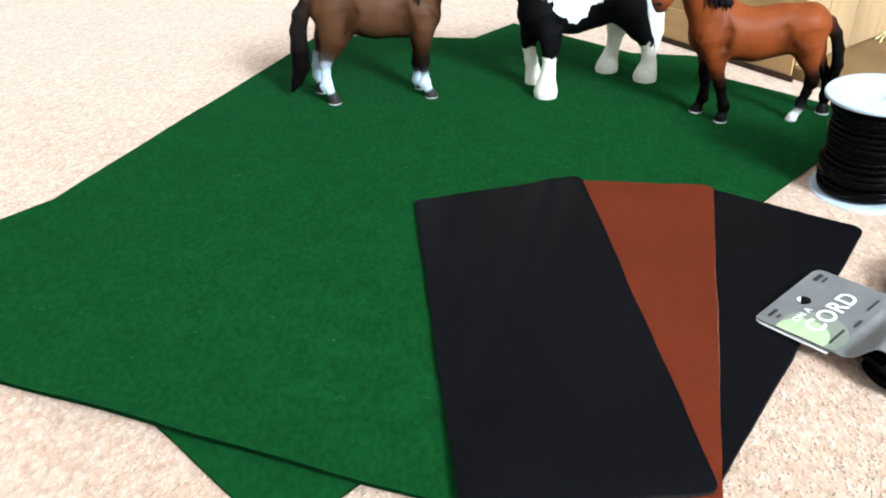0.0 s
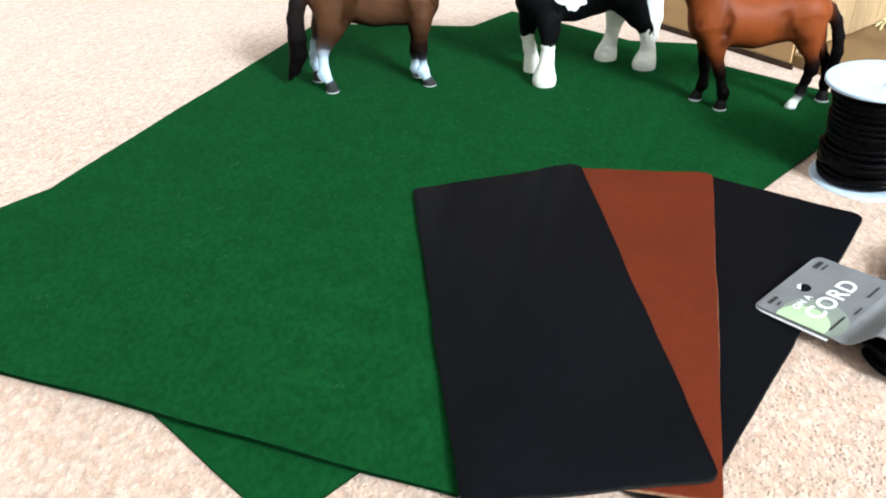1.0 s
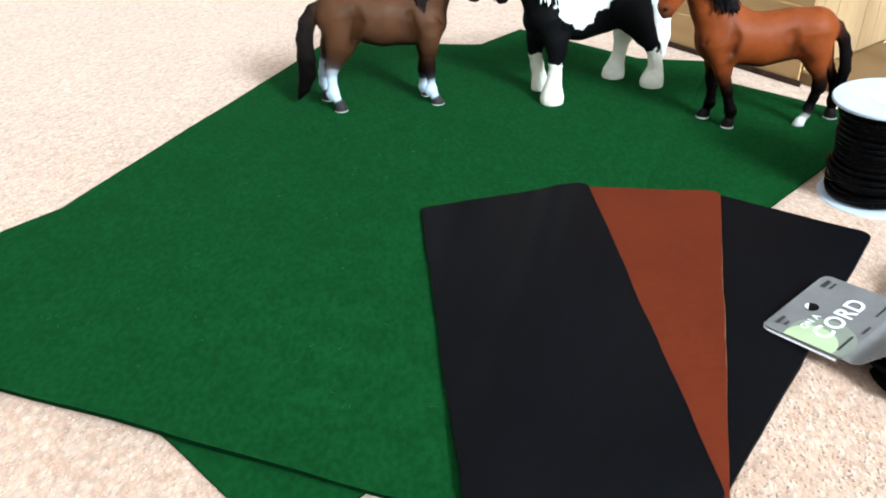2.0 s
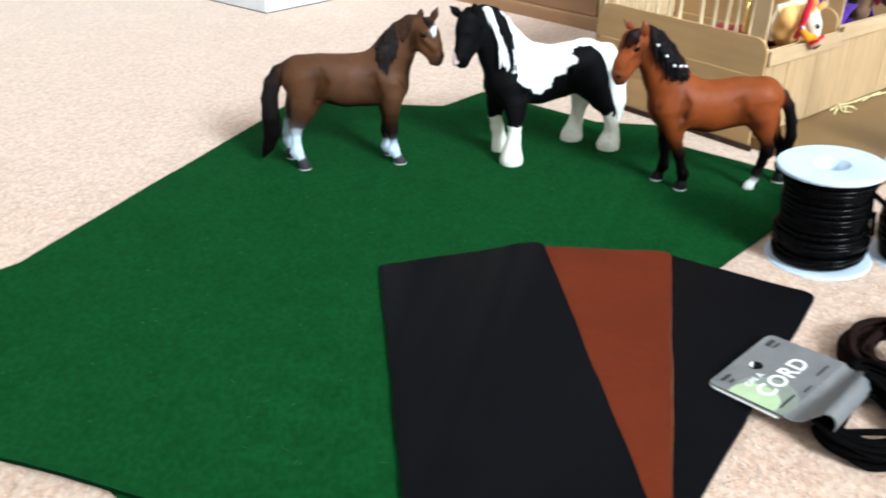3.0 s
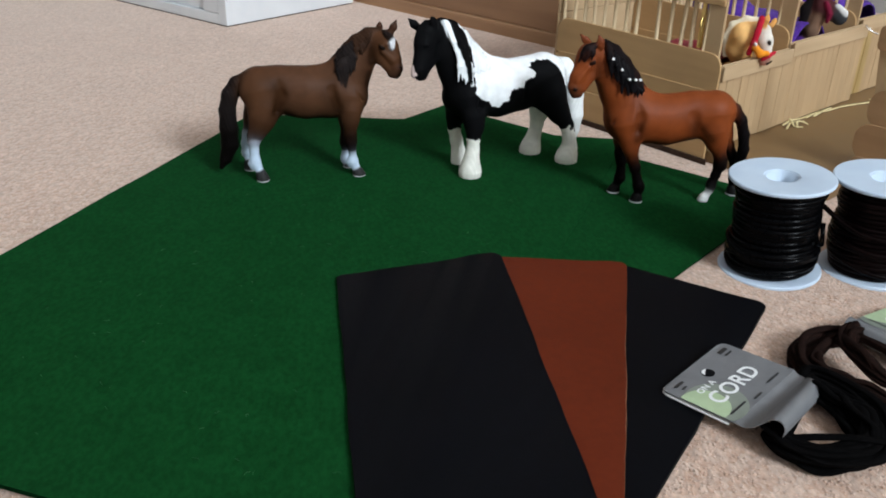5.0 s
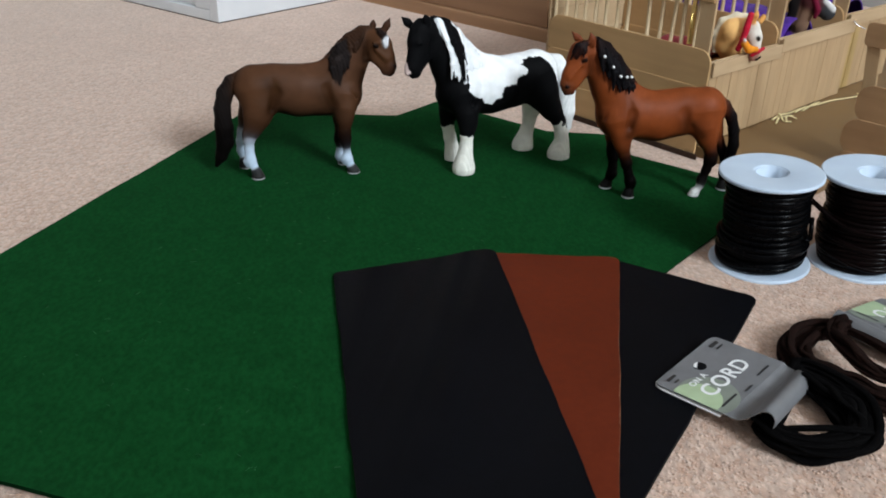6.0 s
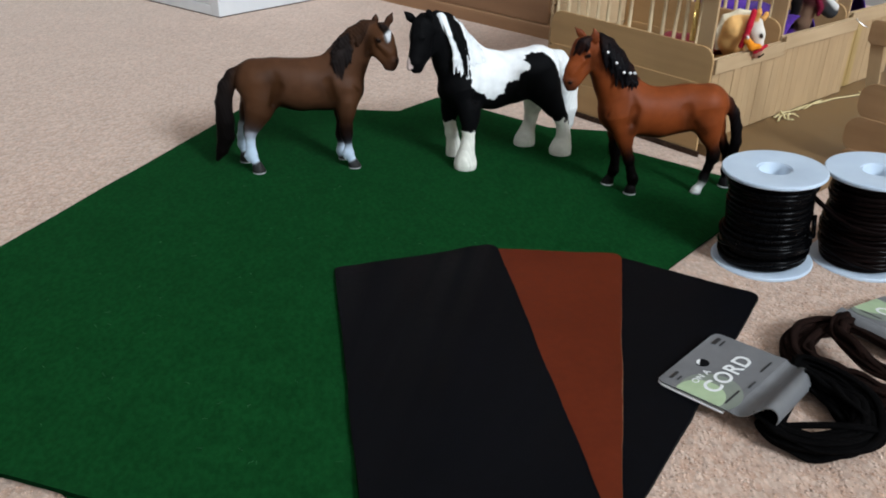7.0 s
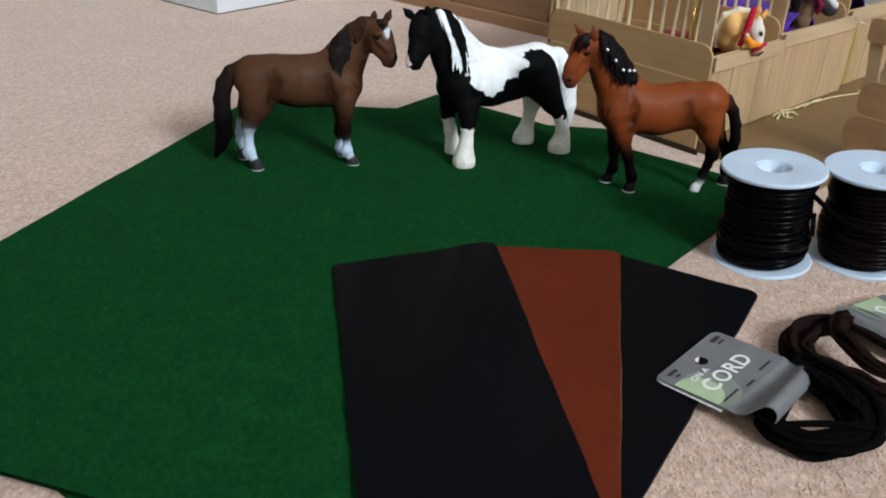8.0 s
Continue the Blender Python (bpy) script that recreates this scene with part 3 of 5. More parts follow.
    def mesh(self, name, mat, m, res=0.75, paint=None):
        pts = np.array([q for t, f, a, b, s in self.parts for q in (a, b)])
        lo, hi = (pts[:, :3] - pts[:, 3:]).min(0) - 3, (pts[:, :3] + pts[:, 3:]).max(0) + 3
        lo[2] = -0.45
        n = np.ceil((hi - lo) / res).astype(int) + 1
        ax = [lo[i] + res * np.arange(n[i]) for i in range(3)]
        d = np.full(tuple(n), 50.0)
        for prim in self.parts:
            k = prim[4]
            s, g = self.box(prim, min(9, 2 + 1.2 * k), lo, n, ax, res)
            e, c = self.distance(g, prim), d[s]
            h = np.clip(0.5 + 0.5 * (c - e) / k, 0, 1)
            d[s] = c + (e - c) * h - k * h * (1 - h)
        for prim in self.cuts:
            k = prim[4]
            s, g = self.box(prim, 6, lo, n, ax, res)
            e, c = -self.distance(g, prim), d[s]
            h = np.clip(0.5 - 0.5 * (c - e) / k, 0, 1)
            d[s] = c + (e - c) * h + k * h * (1 - h)
        d[:, :, 0] = np.maximum(d[:, :, 0], 0.3)      # flat under the feet
        v, f = surface_net(d, lo, res)
        cols = np.zeros((len(v), 3))
        wsum = np.full(len(v), 1e-9)
        for prim in self.parts:
            w = np.exp(-np.clip(self.distance(v, prim), -1.5, 14) / (0.25 if prim[0] in SHARP else self.blend))
            w = w * (9 if prim[0] in SHARP else 1)
            cols += w[:, None] * np.array(self.colours[prim[0]])
            wsum += w
        cols /= wsum[:, None]
        if paint:
            cols = paint(v, cols)
        me = bpy.data.meshes.new(name)
        me.from_pydata((v / 1000).tolist(), [], f.tolist())
        me.shade_smooth()
        at = me.color_attributes.new("paint", "FLOAT_COLOR", "POINT")
        at.data.foreach_set("color", np.hstack([cols, np.ones((len(v), 1))]).ravel())
        me.materials.append(mat)
        ob = new(name, me)
        ob.matrix_basis = m
        return ob


def surface_net(d, lo, res):
    """A quad mesh of the level d = 0 on a grid."""
    ins = d < 0
    n = np.array(d.shape)
    corner = [(i, j, k) for i in (0, 1) for j in (0, 1) for k in (0, 1)]
    cut = lambda o: tuple(slice(o[i], n[i] - 1 + o[i]) for i in range(3))
    full = np.zeros(n - 1, np.int8)
    for a in corner:
        full += ins[cut(a)]
    cells = np.argwhere((full > 0) & (full < 8))
    at = {a: d[tuple((cells + a).T)] for a in corner}
    cnt, acc = np.zeros(len(cells)), np.zeros((len(cells), 3))
    for a in corner:
        for i in range(3):
            if a[i] == 0:
                da, db = at[a], at[tuple(1 if q == i else a[q] for q in range(3))]
                hit = (da < 0) != (db < 0)
                pos = np.zeros((len(cells), 3)) + np.array(a, float)
                pos[:, i] = np.where(hit, da / np.where(hit, da - db, 1), 0)
                acc += pos * hit[:, None]
                cnt += hit
    idx = np.full(n - 1, -1)
    idx[tuple(cells.T)] = np.arange(len(cells))
    v = lo + res * (cells + acc / cnt[:, None])
    faces = []
    for i in range(3):
        j, k = (i + 1) % 3, (i + 2) % 3
        s0, s1 = [slice(1, n[q] - 1) for q in range(3)], [slice(1, n[q] - 1) for q in range(3)]
        s0[i], s1[i] = slice(0, n[i] - 1), slice(1, n[i])
        a, b = ins[tuple(s0)], ins[tuple(s1)]
        for flip in (False, True):
            e = np.argwhere((a & ~b) if not flip else (~a & b))
            if not len(e):
                continue
            off = np.ones(3, int)
            off[i] = 0
            e = e + off
            quad = []
            for dj, dk in ((-1, -1), (0, -1), (0, 0), (-1, 0)):
                q = e.copy()
                q[:, j] += dj
                q[:, k] += dk
                quad.append(idx[q[:, 0], q[:, 1], q[:, 2]])
            quad = np.stack(quad if not flip else quad[::-1], 1)
            faces.append(quad[(quad >= 0).all(1)])
    return v, np.concatenate(faces)


def brown_horse():
    h = Figure({"coat": (0.077, 0.0285, 0.0094), "dark": (0.022, 0.009, 0.006), "sock": (0.55, 0.66, 0.8), "hoof": (0.1, 0.095, 0.09), "tail": (0.0085, 0.0055, 0.0045),
                "mane": (0.0105, 0.0085, 0.0085), "crest": (0.034, 0.0155, 0.0085), "lip": (0.012, 0.006, 0.005), "ear": (0.045, 0.017, 0.008), "muzzle": (0.035, 0.013, 0.008), "blaze": (0.75, 0.75, 0.78), "eye": (0.006, 0.005, 0.005)}, 1.9)
    h.chain("coat", 0.8, (-33.6, 0.0, 65.6, 14.8), (-18.4, 0.0, 63.2, 15.7), (-1.8, 0.0, 60.8, 17.4), (18.4, 0.0, 59.5, 16.3), soft=7)
    h.chain("coat", 0.8, (18.4, 0.0, 59.5, 16.3), (28.9, 0.0, 56.8, 14.0), soft=7)
    h.chain("coat", 0.55, (9.1, 0.0, 73.7, 5.6), (16.4, 0.0, 76.9, 5.6), soft=6)
    h.chain("coat", 0.66, (27.0, 0.0, 65.6, 14.7), (32.9, 0.0, 77.0, 11.9), (40.7, 0.0, 89.9, 9.0), (47.6, 0.0, 97.8, 6.8), soft=7)
    h.chain("coat", 0.72, (55.6, -3.0, 97.2, 6.8), (58.3, -4.0, 92.7, 6.0), (61.3, -6.0, 85.1, 4.6), (62.9, -7.0, 79.2, 4.2), soft=4)
    h.chain("coat", 0.62, (51.3, -2.0, 92.3, 7.2), (52.7, -3.5, 89.0, 6.4), soft=4)
    h.chain("coat", 0.8, (52.8, -6.0, 83.6, 2.6), (59.1, -7.5, 76.5, 2.4), soft=4)
    h.chain("muzzle", 0.85, (63.6, -7.5, 78.5, 4.2), (63.2, -7.5, 76.1, 3.8), soft=2)
    h.chain("lip", 0.8, (59.5, -7.8, 74.6, 2.3), (62.8, -7.8, 73.9, 2.3), soft=2)
    h.chain("coat", 0.8, (51.7, -8.6, 95.4, 0.9), (55.3, -8.6, 96.2, 0.9), soft=2)
    h.chain("coat", 0.8, (53.2, -9.0, 91.1, 1.0), (60.4, -9.5, 84.4, 0.9), soft=3)
    h.chain("coat", 0.72, (-32.7, -6.0, 62.4, 13.1), (-31.0, -8.5, 51.6, 10.4), (-33.5, -10.5, 43.7, 7.8), (-36.7, -11.5, 36.1, 4.8), (-39.4, -12.0, 30.5, 3.8), soft=5)
    h.chain("coat", 0.9, (-41.9, -12.0, 34.0, 1.8), (-41.1, -12.0, 28.0, 2.4), soft=3)
    h.chain("sock", 0.9, (-39.5, -12.0, 28.4, 3.5), (-39.9, -12.5, 22.6, 2.9), (-39.9, -12.5, 17.5, 3.1), soft=2.5)
    h.chain("sock", 0.9, (-39.9, -12.5, 17.5, 3.1), (-39.7, -12.5, 13.6, 3.6), (-37.6, -13.0, 8.9, 3.1), soft=2.5)
    h.chain("sock", 0.9, (-43.3, -12.5, 12.9, 1.6), (-41.9, -12.5, 10.2, 1.8), soft=2)
    h.chain("hoof", 1.0, (-35.9, -13.5, 4.7, 3.9), (-34.9, -14.0, 0.9, 4.8), soft=1.2)
    h.chain("coat", 0.75, (-35.1, 6.0, 53.9, 10.6), (-39.0, 8.0, 41.2, 6.4), (-43.3, 9.0, 32.0, 3.9), soft=5)
    h.chain("sock", 0.9, (-45.2, 9.0, 28.1, 3.3), (-46.5, 9.6, 20.6, 2.7), (-46.2, 9.6, 13.5, 3.1), (-44.8, 9.6, 9.0, 2.9), soft=2.5)
    h.chain("hoof", 1.0, (-44.2, 9.6, 5.4, 4.2), (-43.7, 9.6, 1.3, 5.1), soft=1.2)
    h.chain("coat", 0.8, (30.8, -6.0, 56.0, 9.8), (29.9, -9.0, 48.6, 6.7), (29.3, -10.5, 41.4, 4.9), (29.1, -11.0, 34.3, 4.3), soft=5)
    h.chain("dark", 0.9, (29.5, -11.0, 30.5, 4.3), (29.4, -11.0, 26.1, 4.0), (30.1, -11.3, 20.5, 3.1), soft=3)
    h.chain("dark", 0.9, (26.6, -11.0, 33.1, 1.6), (26.6, -11.0, 28.8, 1.6), soft=3)
    h.chain("sock", 0.9, (30.5, -11.3, 16.1, 2.8), (30.4, -11.3, 11.7, 3.6), (32.4, -11.4, 6.8, 3.2), soft=2.5)
    h.chain("sock", 0.9, (27.5, -11.3, 10.5, 1.7), (28.3, -11.3, 8.7, 1.7), soft=2)
    h.chain("hoof", 1.0, (34.1, -11.5, 3.2, 4.0), (34.9, -11.6, 0.5, 5.0), soft=1.2)
    h.chain("coat", 0.8, (28.1, 5.0, 49.8, 9.1), (28.1, 7.0, 38.4, 5.0), (27.5, 7.0, 29.6, 4.0), soft=5)
    h.chain("dark", 0.9, (27.0, 7.0, 24.3, 4.0), (26.9, 7.0, 19.9, 3.8), (26.8, 7.0, 13.6, 2.8), soft=3)
    h.chain("sock", 0.9, (26.7, 7.0, 10.0, 3.0), (27.1, 7.0, 6.8, 3.7), (28.3, 7.0, 3.5, 3.2), soft=2.5)
    h.chain("hoof", 1.0, (29.2, 7.0, 1.7, 4.3), (29.5, 7.0, -1.1, 5.2), soft=1.2)
    h.chain("tail", 0.8, (-42.8, 0.0, 73.0, 3.6), (-49.3, 0.0, 68.7, 4.8), (-54.2, 0.0, 60.3, 5.8), (-57.0, 0.0, 49.2, 5.8), (-56.9, 0.0, 35.4, 6.5), (-57.0, 0.0, 23.9, 6.3), (-60.6, 0.0, 13.2, 4.3), (-64.4, 0.0, 6.3, 1.7), soft=1.5)
    h.chain("crest", 0.9, (16.0, 0.0, 78.9, 1.6), (20.5, 0.0, 84.1, 2.4), soft=3)
    h.chain("mane", 0.9, (20.5, 0.0, 84.1, 2.4), (24.6, 0.0, 88.9, 2.8), (28.7, 0.0, 92.8, 3.0), soft=2)
    h.chain("crest", 0.9, (28.7, 0.0, 92.8, 3.2), (34.3, 0.0, 97.9, 3.2), (43.2, 0.0, 103.0, 3.2), (50.4, 0.0, 104.1, 2.4), soft=2)
    h.chain("mane", 0.4, (22.5, -8.5, 79.0, 2.4), (26.1, -9.0, 83.1, 2.8), (30.6, -8.5, 87.7, 2.0), soft=3)
    h.strands("mane", 5, (20.6, -4.0, 84.3, 1.7), (27.5, -4.0, 92.2, 1.8), (20.9, -10.8, 72.4, 0.8), (25.5, -11.5, 66.0, 0.8))
    h.strands("mane", 5, (25.9, -4.0, 92.6, 1.7), (33.6, -3.5, 96.8, 1.7), (24.7, -12.0, 67.0, 0.9), (34.2, -11.0, 81.1, 0.9))
    h.strands("crest", 6, (33.2, -3.5, 98.4, 1.3), (46.0, -3.0, 104.4, 1.3), (35.6, -9.8, 86.4, 0.6), (42.2, -7.8, 96.9, 0.6))
    h.strands("mane", 5, (54.0, -3.0, 104.4, 1.1), (58.5, -5.0, 104.0, 1.1), (56.4, -9.0, 100.2, 0.5), (62.3, -7.0, 98.9, 0.5))
    h.chain("mane", 0.7, (55.4, -7.0, 103.7, 1.2), (58.0, -8.5, 102.4, 1.2), (60.4, -8.5, 100.1, 0.7), soft=1.5)
    h.chain("ear", 0.6, (59.2, -6.0, 104.2, 2.2), (61.1, -6.0, 107.7, 2.2), (63.1, -6.0, 112.4, 0.6), soft=2)
    h.chain("ear", 0.6, (52.6, 5.0, 102.2, 2.0), (52.6, 5.0, 105.8, 1.8), (53.0, 5.0, 109.0, 0.6), soft=2)
    h.chain("blaze", 0.8, (60.5, -8.0, 99.2, 1.8), (59.9, -9.5, 94.8, 1.6), soft=1)
    h.chain("blaze", 0.8, (58.3, -9.5, 97.5, 0.9), (59.5, -10.0, 93.3, 0.8), soft=1)
    h.chain("eye", 0.8, (51.9, -9.5, 94.1, 1.1), (53.9, -10.0, 93.8, 1.0), soft=1)
    h.chain("eye", 0.8, (66.0, -10.5, 80.1, 0.6), (66.4, -10.5, 78.9, 0.6), soft=0.5)
    h.groove((-20.6, -14.0, 72.9, 2.0), (-18.5, -14.6, 63.0, 2.2), (-22.5, -13.0, 51.2, 2.0))
    h.groove((19.7, -13.0, 77.1, 1.4), (16.5, -14.6, 66.3, 2.0), (20.3, -13.4, 52.7, 2.0))
    h.groove((-32.3, -17.5, 70.5, 0.6), (-28.7, -17.0, 60.7, 0.8))
    h.groove((46.2, -8.0, 95.3, 1.2), (45.9, -7.0, 86.3, 1.4))
    h.groove((34.2, -13.0, 65.4, 0.8), (38.5, -10.0, 57.0, 0.8))
    h.groove((58.9, -12.0, 75.7, 0.4), (65.0, -12.0, 76.0, 0.4))
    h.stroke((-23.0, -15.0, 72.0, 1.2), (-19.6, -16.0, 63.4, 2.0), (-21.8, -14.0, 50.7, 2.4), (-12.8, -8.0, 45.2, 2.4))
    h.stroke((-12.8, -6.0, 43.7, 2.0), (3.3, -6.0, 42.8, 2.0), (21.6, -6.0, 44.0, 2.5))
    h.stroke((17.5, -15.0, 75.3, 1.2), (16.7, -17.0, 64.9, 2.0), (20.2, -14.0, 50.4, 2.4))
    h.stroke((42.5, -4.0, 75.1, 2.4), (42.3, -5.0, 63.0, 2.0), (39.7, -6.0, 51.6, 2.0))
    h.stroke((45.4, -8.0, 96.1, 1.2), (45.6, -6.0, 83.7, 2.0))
    paint = h.shade_wash(0.7, 26, 58, 0.74)
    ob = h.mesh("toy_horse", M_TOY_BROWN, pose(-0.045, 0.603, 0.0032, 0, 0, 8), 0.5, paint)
    tagged(ob, "dark brown toy horse with white socks and blaze", "toy horse", "toy horses")


brown_horse()


def pinto_horse():
    h = Figure({"coat": (0.0035, 0.0035, 0.004), "sock": (0.8, 0.78, 0.7), "feather": (0.8, 0.78, 0.7), "tail": (0.84, 0.85, 0.84), "mane": (0.0035, 0.0035, 0.004), "lock": (0.88, 0.9, 0.92),
                "ear": (0.0035, 0.0035, 0.004), "snip": (0.56, 0.43, 0.4), "eye": (0.003, 0.003, 0.003)})
    h.chain("coat", 0.86, (-26.2, 0.0, 66.8, 17.7), (-6.7, 0.0, 62.0, 18.4), (12.2, 0.0, 60.7, 19.9), (30.4, 0.0, 61.5, 18.4), soft=7)
    h.chain("coat", 0.85, (30.4, 0.0, 61.5, 18.4), (39.2, 0.0, 59.3, 15.0), soft=7)
    h.chain("coat", 0.68, (36.4, 0.0, 67.9, 17.4), (44.0, 0.0, 81.5, 15.5), (51.8, 0.0, 95.5, 12.5), (58.8, 0.0, 103.9, 9.1), soft=7)
    h.chain("coat", 0.5, (27.8, 0.0, 81.5, 6.6), (16.2, 0.0, 77.2, 6.3), soft=6)
    h.chain("coat", 0.72, (71.2, 4.0, 104.7, 9.0), (73.2, 5.0, 99.6, 7.8), (76.4, 7.0, 88.5, 5.7), (78.5, 8.0, 83.8, 5.3), soft=4)
    h.chain("coat", 0.62, (66.2, 2.0, 99.3, 9.5), (69.1, 4.0, 92.8, 8.3), soft=4)
    h.chain("coat", 0.8, (70.7, 6.0, 85.9, 3.4), (75.4, 8.0, 79.9, 3.0), soft=4)
    h.chain("coat", 0.85, (78.9, 8.0, 82.2, 5.1), (78.4, 8.0, 80.2, 4.5), soft=2)
    h.chain("coat", 0.8, (76.2, 8.0, 77.2, 2.8), (78.8, 8.0, 77.0, 2.6), soft=2)
    h.chain("coat", 0.8, (75.6, 10.0, 100.9, 1.3), (79.3, 8.0, 100.0, 1.2), soft=2)
    h.chain("snip", 0.85, (83.2, 8.0, 83.4, 2.2), (83.2, 9.0, 79.3, 2.6), soft=1)
    h.chain("coat", 0.8, (38.0, 8.0, 56.8, 12.4), (36.6, 12.0, 45.0, 7.9), (36.0, 13.5, 36.8, 6.0), (36.8, 14.0, 30.0, 5.2), soft=5)
    h.chain("feather", 0.95, (37.1, 14.0, 27.4, 4.6), (37.5, 14.5, 20.6, 4.4), (38.4, 15.0, 15.1, 5.0), (39.2, 15.3, 9.5, 6.3), (39.3, 15.3, 4.1, 7.9), (39.1, 15.3, 0.4, 7.7), soft=3)
    h.chain("coat", 0.8, (41.1, -6.0, 54.4, 11.8), (39.8, -11.0, 40.1, 6.8), (40.4, -12.0, 32.8, 5.6), soft=5)
    h.chain("feather", 0.95, (40.2, -12.0, 28.3, 4.7), (37.7, -12.3, 18.8, 4.3), (35.9, -12.3, 11.2, 4.6), (35.1, -12.3, 5.6, 5.5), (34.9, -12.3, 1.3, 6.2), soft=3)
    h.chain("coat", 0.75, (-24.5, 7.0, 66.2, 15.8), (-29.0, 10.0, 53.5, 12.5), (-36.4, 12.5, 41.0, 7.8), (-42.2, 14.0, 32.2, 5.5), soft=5)
    h.chain("feather", 0.95, (-43.7, 14.0, 28.4, 4.6), (-47.1, 14.2, 20.2, 4.7), (-48.0, 14.2, 13.1, 5.3), (-47.1, 14.2, 7.1, 6.9), (-46.0, 14.2, 3.0, 8.1), (-46.3, 14.2, 0.5, 8.1), soft=3)
    h.chain("coat", 0.8, (-41.8, 14.8, 35.7, 4.4), (-45.0, 15.5, 30.5, 3.5), (-48.1, 15.5, 26.5, 2.2), soft=2)
    h.chain("sock", 0.75, (-31.4, -8.0, 53.6, 13.2), (-35.4, -12.0, 37.5, 8.5), (-33.8, -13.5, 26.0, 5.9), soft=5)
    h.chain("feather", 0.95, (-34.4, -14.0, 22.5, 5.0), (-32.6, -14.1, 14.6, 5.0), (-31.1, -14.1, 8.5, 6.2), (-30.0, -14.1, 3.3, 8.0), (-29.7, -14.1, 0.5, 8.0), soft=3)
    h.chain("tail", 0.85, (-35.8, 0.0, 76.5, 4.7), (-45.3, 1.0, 72.9, 6.5), (-52.0, 2.0, 63.4, 7.7), (-55.4, 2.5, 49.7, 8.0), (-57.0, 3.0, 33.7, 7.6), (-58.0, 3.0, 20.9, 5.0), (-57.9, 3.0, 13.4, 2.7), soft=1.5)
    h.chain("mane", 0.5, (60.0, 0.0, 111.8, 3.6), (51.0, 0.0, 108.1, 3.6), (43.6, 0.0, 101.7, 3.2), soft=3)
    h.chain("lock", 0.5, (42.7, 0.0, 101.6, 3.2), (33.0, 0.0, 91.7, 2.9), (22.2, 0.0, 81.8, 2.1), soft=3)
    h.strands("lock", 2, (59.3, 3.0, 113.5, 1.4), (55.8, 4.0, 112.4, 1.4), (53.0, 14.0, 87.7, 1.2), (49.9, 14.0, 87.4, 1.2))
    h.strands("mane", 5, (54.0, 4.0, 111.1, 2.2), (45.7, 4.0, 104.7, 2.2), (47.2, 14.5, 89.7, 1.3), (38.6, 13.5, 82.4, 1.3))
    h.strands("lock", 6, (51.5, 12.0, 95.0, 1.7), (42.1, 12.5, 88.9, 1.8), (51.0, 15.0, 72.4, 1.0), (39.2, 15.0, 72.2, 1.0))
    h.strands("mane", 2, (49.3, 13.5, 98.4, 1.0), (43.8, 13.5, 94.0, 1.0), (45.2, 16.2, 70.6, 0.7), (38.8, 15.8, 73.2, 0.7))
    h.strands("lock", 7, (40.5, 3.0, 100.2, 1.8), (24.6, 2.5, 83.5, 1.5), (36.9, 12.5, 77.9, 0.8), (24.6, 10.0, 79.5, 0.7))
    h.chain("mane", 0.6, (68.4, 4.0, 112.3, 3.1), (73.1, 8.0, 107.3, 2.3), (74.9, 9.5, 101.6, 0.8), soft=2)
    h.chain("mane", 0.6, (71.8, 2.0, 112.1, 2.7), (77.3, 5.0, 107.7, 1.9), (78.9, 7.0, 102.8, 0.6), soft=2)
    h.chain("ear", 0.6, (75.0, -5.0, 108.5, 2.6), (78.0, -5.0, 111.0, 2.4), (82.0, -5.0, 114.7, 0.7), soft=2)
    h.chain("ear", 0.6, (68.1, 8.0, 112.0, 2.3), (69.7, 8.5, 115.6, 1.9), (70.9, 9.0, 117.7, 0.7), soft=2)
    h.chain("eye", 0.8, (74.5, 11.5, 99.7, 1.0), (76.4, 11.0, 99.3, 0.9), soft=1)
    h.chain("eye", 0.8, (82.7, 12.5, 84.5, 0.6), (83.1, 12.5, 83.3, 0.6), soft=0.5)
    h.groove((-2.1, 16.0, 79.7, 1.7), (-4.3, 17.5, 67.3, 2.1), (-4.5, 16.0, 54.1, 1.9))
    h.groove((31.6, 15.0, 74.8, 1.5), (32.1, 17.0, 66.3, 2.0), (33.9, 15.0, 52.5, 1.9))
    h.groove((64.7, 9.0, 99.2, 1.2), (65.6, 8.0, 88.8, 1.3))
    h.groove((52.1, 15.0, 67.6, 1.2), (53.8, 12.0, 57.8, 1.5))
    h.groove((83.4, 12.5, 79.4, 0.4), (77.0, 12.5, 79.6, 0.4))
    patch = [(46.7, 111.0), (41.0, 105.1), (44.1, 111.6), (32.8, 103.0), (22.7, 90.2), (8.5, 89.1), (-10.3, 94.1), (-30.1, 92.7), (-51.5, 82.7), (-51.7, 59.5), (-39.9, 61.0), (-34.8, 71.0), (-29.6, 78.0), (-24.4, 81.8), (-17.1, 81.7), (-10.4, 80.1), (-7.8, 77.0), (-11.1, 75.1), (-10.3, 71.0), (-3.3, 68.4), (-1.4, 64.3), (6.7, 64.6), (10.2, 62.2), (11.0, 56.2), (15.8, 54.8), (18.4, 51.2), (24.0, 52.1), (27.4, 57.1), (32.0, 58.2), (37.6, 62.7), (37.4, 71.0), (39.0, 82.1), (44.2, 94.0)]

